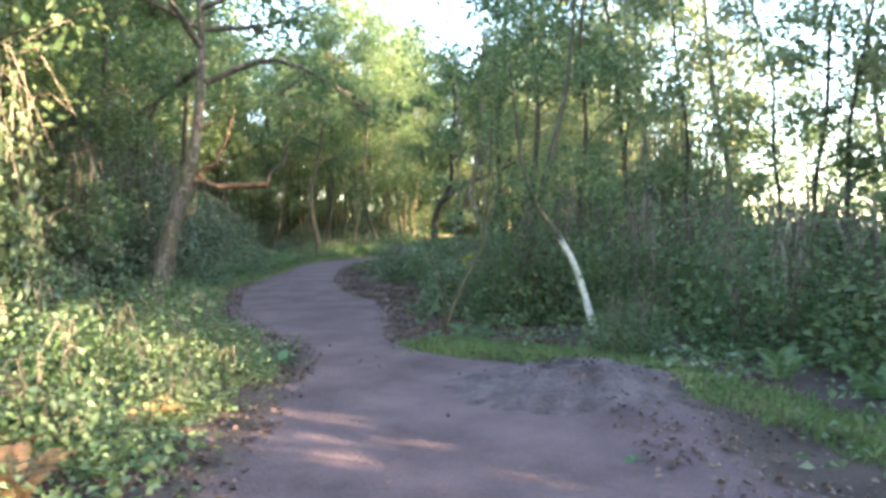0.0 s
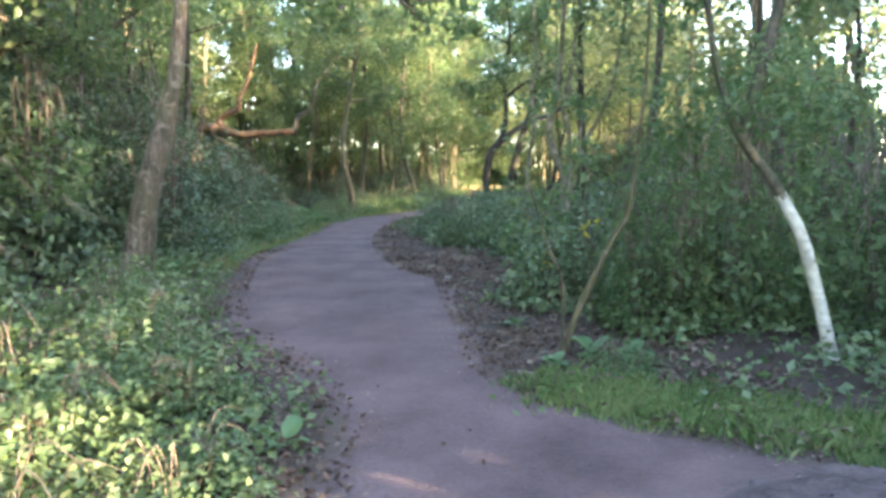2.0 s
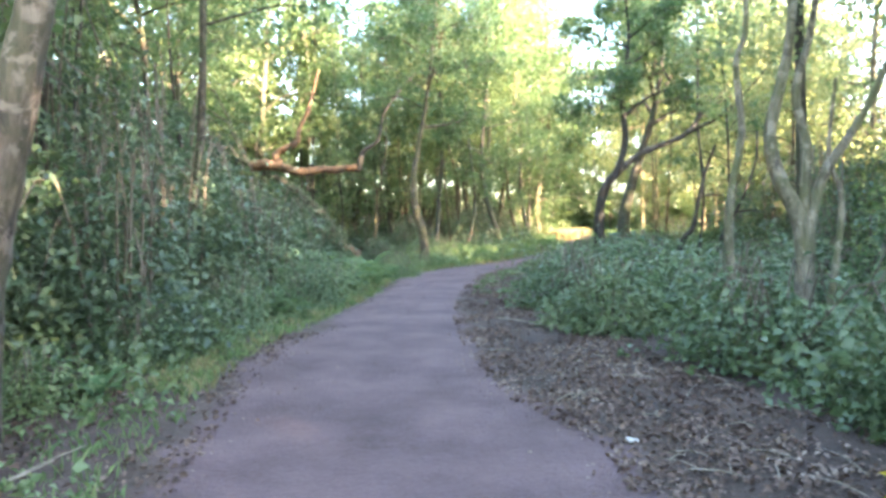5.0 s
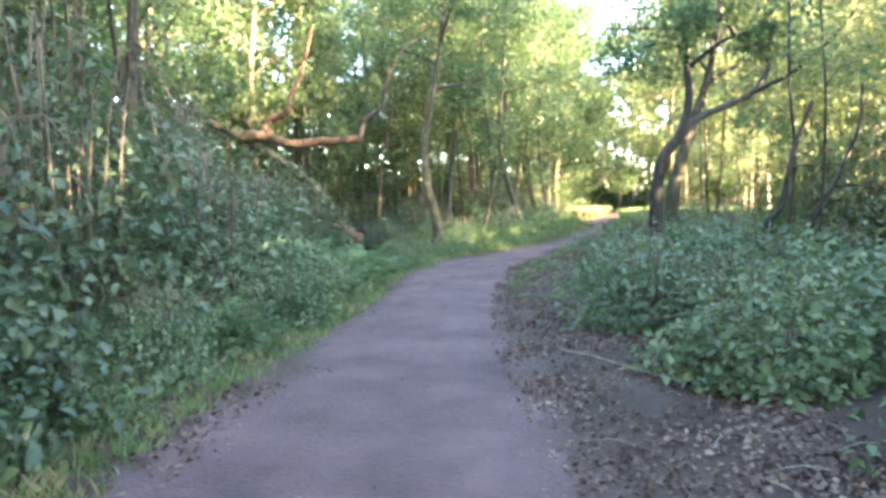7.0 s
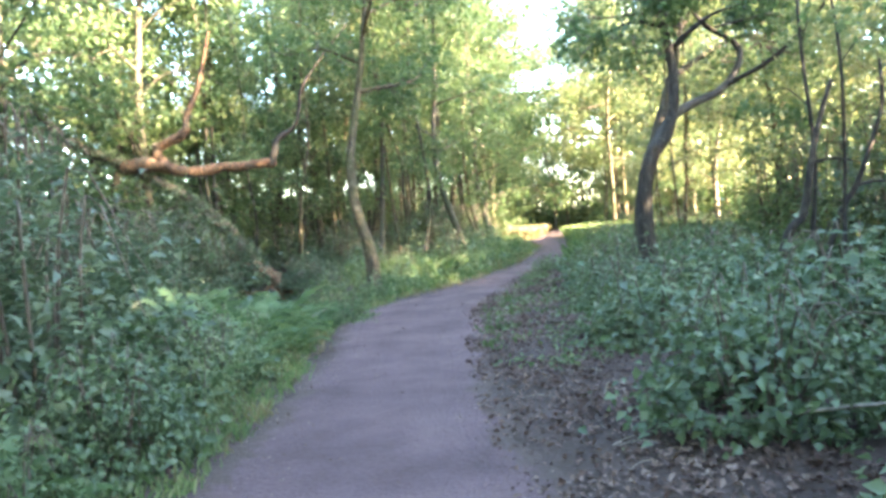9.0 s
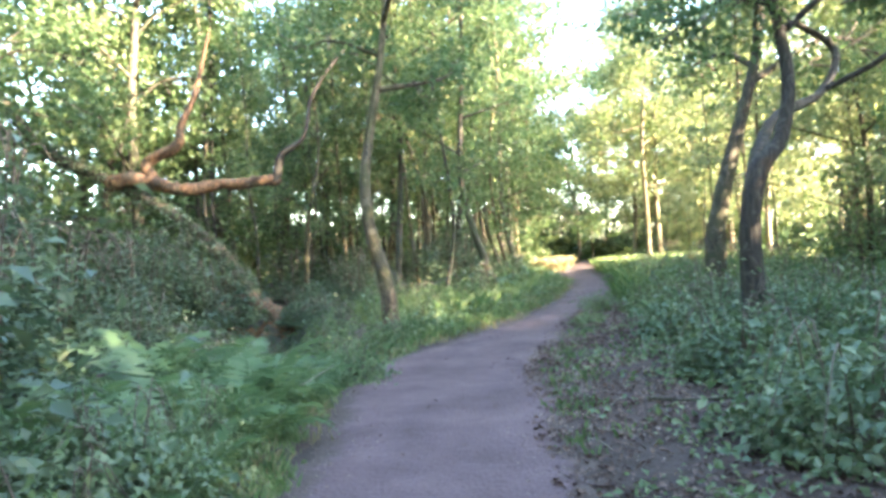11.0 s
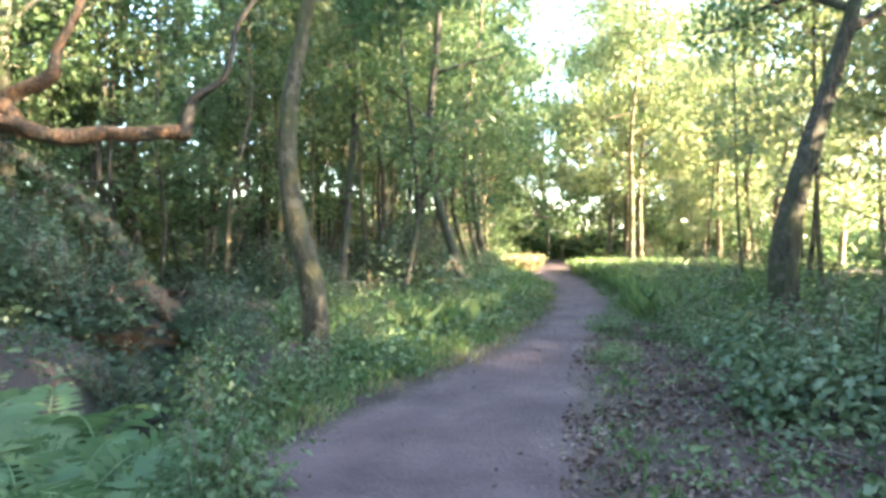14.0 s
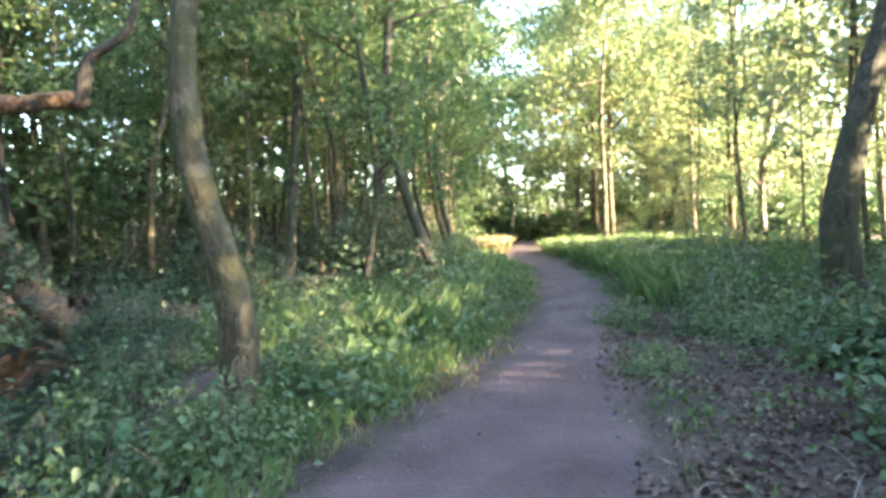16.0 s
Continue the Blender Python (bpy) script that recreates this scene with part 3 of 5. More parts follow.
# the fallen tree whose bare limb reaches over the ditch
fallen = empty("fallen_tree", "fallen dead tree with bare sunlit orange limbs", "dead tree", at=(-9.9, 33.0, ground_z(-9.9, 33.0)))
limb("trunk", [tube(local(fallen, [(-9.6, 33.0, 0.1), (-10.4, 33.0, 1.4), (-11.6, 33.0, 2.6), (-13.4, 33.2, 3.7), (-15.7, 33.4, 4.9), (-17.2, 33.5, 7.0), (-18.5, 33.6, 9.0)]), [0.2, 0.17, 0.15, 0.15, 0.14, 0.12, 0.06], 12, 6, 0.2, 7)], BARK_BROWN, fallen)
limb("limb", [tube(local(fallen, [(-13.7, 33.2, 3.74), (-13.03, 33.0, 3.78), (-12.33, 33.0, 3.66), (-11.8, 33.02, 3.47), (-11.28, 33.0, 3.42), (-10.6, 32.98, 3.5), (-9.99, 33.0, 3.47), (-9.5, 33.0, 3.52), (-9.0, 33.0, 3.5)]),
                    [0.2, 0.2, 0.19, 0.15, 0.16, 0.13, 0.14, 0.12, 0.14], 10, 6, 0.22, 8)], BARK_DEAD_SUNLIT, fallen)
# Outer end of the limb in dark bark, its shade put into the colour.
limb("limb", [tube(local(fallen, [(-9.05, 33.0, 3.45), (-8.95, 33.0, 3.85), (-8.8, 33.0, 4.2), (-8.3, 33.0, 4.5), (-8.1, 33.0, 5.0), (-7.97, 33.0, 5.59), (-7.36, 33.0, 6.4), (-6.5, 33.0, 7.3)]), [0.12, 0.13, 0.1, 0.065, 0.06, 0.05, 0.04, 0.02], 9, 5, 0.2, 18)], BARK_DARK, fallen)
ivy_rng = np.random.default_rng(66)
iv = curve_points(local(fallen, [(-9.8, 33.0, 0.4), (-10.4, 33.0, 1.4), (-11.6, 33.0, 2.6), (-13.4, 33.2, 3.7), (-15.7, 33.4, 4.9)]), 6)
v, f = leaves_mesh(clumps(ivy_rng, iv, np.full(len(iv), 0.36), 90), 0.11, 0.07, ivy_rng, droop=0.8)
link_mesh("ivy", v, f, LEAF_DARK, fallen, "dark ivy leaves on the trunk", smooth=False)
limb("limb", [tube(local(fallen, [(-12.32, 33.0, 3.69), (-12.5, 33.0, 4.2), (-11.65, 33.0, 4.6), (-11.49, 33.0, 5.13), (-11.07, 33.0, 5.94), (-10.6, 33.0, 7.5)]), [0.15, 0.14, 0.12, 0.09, 0.07, 0.03], 9, 6, 0.2, 9)], BARK_DEAD_SUNLIT, fallen)

# ---- tree kinds that repeat ----
protos = {}


def proto(key, name, label, **kw):
    t = empty(name, label, "tree", "woodland trees")
    grow(t, **kw)
    protos[key] = t


proto("slim", "slim_tree", "slim straight woodland tree with sparse leaves", height=12.0, r=0.085, limbs=13, crown_low=2.0, spread=1.8, per=3300, leaf=0.14, bark=BARK_BROWN, leafmat=LEAF_TREE, seed=21, clump=0.8, twigs_each=1)
proto("slim2", "slim_tree", "slim leaning woodland tree with sparse leaves", height=11.0, r=0.07, limbs=13, crown_low=1.4, spread=1.7, per=3300, leaf=0.13, bark=BARK_GREY, leafmat=LEAF_TREE, seed=22, lean=0.08, clump=0.75, twigs_each=1)
proto("broad", "broad_tree", "broad leafy woodland tree with a full crown", height=11.5, r=0.16, limbs=16, crown_low=1.6, spread=3.2, per=4700, leaf=0.185, bark=BARK_BROWN, leafmat=LEAF_TREE, seed=23, clump=1.0, twigs_each=1)
proto("canopy", "canopy_tree", "tall woodland tree with its crown high up", height=12.5, r=0.09, limbs=14, crown_low=4.6, spread=3.3, per=7000, leaf=0.15, bark=BARK_BROWN, leafmat=LEAF_TREE, seed=27, clump=1.0, twigs_each=1)
proto("gold", "broad_tree", "leafy tree with yellowish green crown", height=10.5, r=0.09, limbs=15, crown_low=2.6, spread=2.4, per=5500, leaf=0.16, bark=BARK_GREY, leafmat=LEAF_SUNLIT, seed=24, clump=0.9, twigs_each=1)
proto("willow", "willow_sapling", "thin crooked sapling with narrow yellow green leaves", height=7.5, r=0.05, limbs=9, crown_low=1.8, spread=1.2, per=2200, leaf=0.12, bark=BARK_BROWN, leafmat=LEAF_SUNLIT, seed=25, lean=0.06, clump=0.45, twigs_each=2)
proto("far", "distant_tree", "tall dense tree of the wood or added sun screen", height=14.0, r=0.18, limbs=12, crown_low=0.9, spread=4.0, per=3400, leaf=0.34, bark=BARK_BROWN, leafmat=LEAF_TREE, seed=26, clump=1.6, twigs_each=0)
proto("glade", "glade_tree", "tall yellow green tree standing in evening sun", height=13.5, r=0.12, limbs=14, crown_low=1.6, spread=3.0, per=3900, leaf=0.19, bark=BARK_PALE, leafmat=LEAF_SUNLIT, seed=30, clump=1.15, twigs_each=0)
proto("pole", "pole_tree", "thin bare pole of a young tree", height=11.0, r=0.045, limbs=7, crown_low=2.6, spread=1.1, per=600, leaf=0.18, bark=BARK_DARK, leafmat=LEAF_TREE, seed=28, lean=0.03, clump=0.6, twigs_each=1)
proto("pole2", "pole_tree", "thin crooked pole of a young tree", height=9.5, r=0.05, limbs=7, crown_low=1.8, spread=1.3, per=600, leaf=0.18, bark=BARK_GREY, leafmat=LEAF_SUNLIT, seed=29, lean=-0.05, clump=0.6, twigs_each=1)
used = set()


def put(key, x, y, s=1.0, turn=0.0):
    m = pose(x, y, ground_z(x, y), 0, 0, turn) @ Matrix.Diagonal((s, s, s, 1))
    if key not in used:
        used.add(key)
        protos[key].matrix_basis = m
        return protos[key]
    base = protos[key]
    keep = base.matrix_basis.copy()
    base.matrix_basis = Matrix.Identity(4)
    ob = copy_thing(base, m)
    base.matrix_basis = keep
    return ob


rng = np.random.default_rng(77)


def too_near(x, y, gap):
    l, r = float(left_edge(y)), float(right_edge(y))
    return l - gap < x < r + gap


# lanes left open to the low sun: towards the plants at the start and the clearing ahead
LANES = [(-3.4, 4.3, 1.2), (0.5, 49.5, 4.0), (-11.0, 33.0, 0.0)]


def in_lane(x, y):
    for lx, ly, w in LANES:
        dx, dy = x - lx, y - ly
        along = (dx * SUN_TO.x + dy * SUN_TO.y) / math.hypot(SUN_TO.x, SUN_TO.y)
        off = abs(dx * SUN_TO.y - dy * SUN_TO.x) / math.hypot(SUN_TO.x, SUN_TO.y)
        if along > 0.5 and off < w + 1.5:
            return True
    return False


# stems seen on their own
for key, x, y, s, a in [
        ("slim", -11.6, 36.5, 0.95, 10), ("slim2", -9.3, 36.0, 1.0, 80), ("slim", -6.4, 38.0, 1.1, 140), ("slim2", -5.6, 35.2, 1.15, 200), ("slim", -4.9, 33.9, 0.8, 300), ("slim", -5.2, 40.5, 1.2, 30), ("slim2", -7.2, 37.5, 1.0, 130), ("slim", -6.0, 43.0, 1.1, 260), ("slim2", -8.4, 40.0, 1.1, 20), ("slim", -10.4, 39.5, 1.0, 220), ("slim", -13.4, 37.5, 1.0, 190),
        ("canopy", -8.8, 15.5, 1.0, 20), ("canopy", -9.4, 9.0, 0.95, 80), ("canopy", -10.0, 20.5, 1.0, 120), ("canopy", -8.0, 8.0, 0.95, 200), ("canopy", -12.0, 25.5, 1.05, 300), ("canopy", -10.2, 11.5, 1.1, 60), ("canopy", -5.0, 38.5, 1.2, 40), ("canopy", -3.6, 47.0, 1.2, 140), ("canopy", 1.7, 17.2, 0.85, 250), ("canopy", -13.5, 29.0, 1.0, 210), ("canopy", -6.3, 34.6, 1.15, 75), ("broad", -14.5, 36.0, 1.15, 15), ("broad", -12.5, 43.0, 1.2, 115), ("broad", -17.5, 41.0, 1.2, 215), ("broad", -9.5, 50.0, 1.2, 315), ("broad", -16, 31, 1.1, 40), ("broad", -17, 25, 1.1, 140), ("broad", -15.5, 19.5, 1.0, 240), ("broad", -13.5, 40, 1.05, 340), ("broad", -16.5, 36.5, 1.1, 90), ("broad", -10.5, 44.0, 1.1, 190), ("broad", -8.5, 47.5, 1.0, 30), ("broad", -8.8, 10.6, 0.9, 120), ("broad", -7.4, 6.0, 0.85, 220), ("broad", -8.2, 13.2, 0.85, 330), ("broad", -11.5, 8.0, 1.0, 20), ("broad", -8.6, 3.0, 0.95, 10), ("broad", -12.5, 14.0, 1.05, 300), ("broad", -6.6, -3.0, 0.9, 150),
        ("broad", -4.6, 46.0, 0.95, 40), ("broad", -3.8, 52.0, 1.0, 140), ("slim", -3.0, 42.5, 1.0, 70), ("slim2", -3.4, 48.0, 1.05, 170), ("broad", -2.4, 59.0, 1.0, 250), ("slim", -6.5, 49.5, 1.2, 320), ("broad", -7.5, 54.0, 1.1, 100),
        ("willow", 7.3, 12.0, 1.1, 0), ("willow", 6.7, 13.2, 1.0, 90), ("willow", 5.6, 14.0, 1.1, 200), ("willow", 7.6, 12.6, 1.2, 270), ("willow", 3.6, 12.8, 1.25, 140), ("willow", 4.6, 17.0, 1.1, 60), ("willow", 2.6, 10.8, 1.0, 250),
        ("gold", 3.9, 47.7, 1.35, 20), ("gold", 5.3, 51.0, 1.45, 130), ("gold", 5.6, 54.5, 1.4, 220), ("gold", 10.5, 56.0, 1.3, 320), ("gold", 8.6, 50.0, 1.45, 60), ("gold", 6.0, 41.8, 1.2, 15), ("canopy", 1.4, 12.4, 0.75, 30), ("slim", -3.4, 34.6, 1.25, 60), ("slim", -2.5, 41.5, 1.15, 15), ("canopy", -2.7, 44.8, 1.15, 95), ("slim2", -2.2, 47.6, 1.2, 35), ("broad", -2.4, 51.5, 1.4, 5), ("canopy", -8.0, 18.5, 0.95, 10), ("slim2", -2.9, 38.0, 1.05, 300), ("broad", -1.8, 57.0, 1.4, 200), ("gold", 7.6, 33.5, 0.8, 280), ("gold", 6.8, 59.0, 0.95, 100), ("gold", 3.2, 60.0, 0.85, 10), ("gold", 0.4, 66.0, 0.9, 40),
        ("willow", 2.3, 39.0, 0.4, 20), ("willow", 2.9, 38.2, 0.4, 110), ("willow", 3.6, 40.0, 0.45, 250), ("gold", 4.6, 26.0, 0.75, 150), ("gold", 4.8, 31.5, 0.8, 230), ("gold", 7.0, 36.0, 0.9, 310)]:
    put(key, x, y, s, a)

# Glade trees; (13.5, 19) and (12, 25.5) are added to narrow a sun lane.
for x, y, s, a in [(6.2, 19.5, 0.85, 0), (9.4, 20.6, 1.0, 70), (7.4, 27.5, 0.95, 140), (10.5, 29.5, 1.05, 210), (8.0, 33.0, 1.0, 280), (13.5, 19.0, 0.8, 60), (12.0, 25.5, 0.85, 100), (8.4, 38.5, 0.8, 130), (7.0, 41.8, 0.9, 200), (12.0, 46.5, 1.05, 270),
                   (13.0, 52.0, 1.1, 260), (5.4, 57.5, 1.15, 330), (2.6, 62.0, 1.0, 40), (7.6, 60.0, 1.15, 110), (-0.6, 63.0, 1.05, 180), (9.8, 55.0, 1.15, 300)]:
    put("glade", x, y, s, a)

for x, y, s in [(-20, 28, 1.1), (-22, 33, 1.1), (-18.5, 39, 1.0), (-24, 22, 1.1), (-19, 20, 1.0), (-21, 15, 1.0), (-16, 46, 1.1), (-3.5, 60, 1.0), (-1.8, 66, 1.05), (1.0, 70, 1.05), (4.5, 73, 1.1), (8.0, 67, 1.05), (10.5, 61, 0.95), (12, 66, 1.05), (-6.5, 66, 1.1), (5.8, 68, 1.0)]:
    put("far", x, y, s, rng.uniform(0, 360))
# thin poles crowd the wood
for k in range(44):
    x, y = rng.uniform(-15, -5.5), rng.uniform(34.5, 54)
    put("pole" if k % 3 else "pole2", x, y, rng.uniform(0.7, 1.25), rng.uniform(0, 360))
for k in range(10):
    put("pole", rng.uniform(-13, -8.5), rng.uniform(5, 22), rng.uniform(0.8, 1.2), rng.uniform(0, 360))
for k in range(22):
    y = rng.uniform(24, 58)
    if 43 < y < 50:
        y += 8
    x = float(right_edge(y)) + rng.uniform(3.0, 10)
    if not in_lane(x, y):
        put("pole2" if k % 3 else "pole", x, y, rng.uniform(0.6, 1.0), rng.uniform(0, 360))
# the wood on both sides
n_left = 0
while n_left < 30:
    x, y = rng.uniform(-24, -7.5), rng.uniform(-6, 60)
    if too_near(x, y, 3.4) or (x > -15 and 14 < y < 35) or x > -5 - 0.1 * y:
        continue
    put(("slim", "slim2", "broad", "slim")[n_left % 4], x, y, rng.uniform(0.85, 1.2), rng.uniform(0, 360))
    n_left += 1
n_right = 0
while n_right < 18:
    x, y = rng.uniform(3.5, 22), rng.uniform(19, 62)
    if too_near(x, y, 3.2) or in_lane(x, y) or (0.4 < x / y < 0.75 and y < 42):
        continue
    put(("gold", "willow", "gold", "slim2")[n_right % 4], x, y, rng.uniform(0.7, 0.95), rng.uniform(0, 360))
    n_right += 1
# tall trees that close the wood all round
for k in range(16):
    put("far", rng.uniform(-34, -19), -6 + 5.0 * k + rng.uniform(-2, 2), rng.uniform(0.9, 1.2), rng.uniform(0, 360))
for k in range(13):
    x = -24 + 4.6 * k
    put("far", x + rng.uniform(-1.5, 1.5), rng.uniform(64, 74), rng.uniform(0.85, 1.1) * (0.78 if 0 < x < 14 else 1.0), rng.uniform(0, 360))
# Added trees, mostly out of view right and behind, to block the low sun.
for x, y, s in [(9.5, 5.5, 0.95), (12.5, 9.0, 1.05), (16.5, 11.0, 1.2), (22, 14, 1.15), (28, 20, 0.8), (15, 4.0, 1.15), (20, 8, 1.3), (27, 12, 1.3), (14, -9, 0.85), (20, -6, 0.9), (9, -9, 0.8), (8, -15, 0.9), (17, -16, 1.0), (25, -14, 1.0), (26, 3, 1.0),
                (18, 12, 1.25), (23, 9, 1.3), (15.5, 7, 1.2), (25, 8, 0.9), (30, 12, 0.95), (29, 20, 0.9), (11.5, 2.8, 0.6), (8.5, 3.6, 0.5), (14.5, 0.8, 1.2), (10.5, 7.0, 0.95), (32, 24, 1.0), (-3, -16, 0.9), (-10, -12, 0.9), (2, -21, 1.0), (34, 60, 1.0), (30, 66, 1.0), (35, 52, 0.9)]:
    if not in_lane(x, y):
        put("far", x, y, s, rng.uniform(0, 360))

# ---- bushes ----
bush_protos = {}


def bush_proto(key, name, label, category, *a, **kw):
    t = empty(name, label, category, name + "s")
    bush(t, *a, **kw)
    bush_protos[key] = t


bush_proto("bramble", "bramble_bush", "low arching bramble bush with dull green leaves", "bush", 1.0, 1.0, 1.0, 2600, 0.085, LEAF_BRAMBLE, 31)
bush_proto("bramble2", "bramble_bush", "sprawling bramble bush with bluish green leaves", "bush", 1.0, 1.0, 1.0, 2600, 0.085, LEAF_BRAMBLE, 32, spray=0.25)
bush_proto("shrub", "shrub", "tall dense dark green shrub", "bush", 1.0, 1.0, 1.5, 3000, 0.075, LEAF_DARK, 33, spray=0.2)
bush_proto("willow_shrub", "willow_shrub", "tall loose shrub with grey green leaves", "bush", 1.0, 1.0, 1.5, 2100, 0.08, LEAF_TREE, 34, canes=22, hollow=0.3, spray=0.3)
bush_proto("herb", "nettle_clump", "clump of soft green nettles at the path edge", "plant", 1.0, 1.0, 1.0, 1300, 0.1, LEAF_HERB, 35, canes=10, hollow=0.2, spray=0.3)
bush_proto("thicket", "thicket", "dense green thicket of the wood or added sun screen", "bush", 1.0, 1.0, 1.4, 1050, 0.17, LEAF_TREE, 36, canes=5, hollow=0.2, spray=0.3)
BUILT = {"shrub": 1.5, "willow_shrub": 1.5, "thicket": 1.4}
first = set()


def put_bush(key, x, y, r, h, turn):
    m = pose(x, y, ground_z(x, y) - 0.02, 0, 0, turn) @ Matrix.Diagonal((r, r, h / BUILT.get(key, 1.0), 1))
    base = bush_protos[key]
    if key not in first:
        first.add(key)
        base.matrix_basis = m
        return base
    keep = base.matrix_basis.copy()
    base.matrix_basis = Matrix.Identity(4)
    ob = copy_thing(base, m)
    base.matrix_basis = keep
    return ob


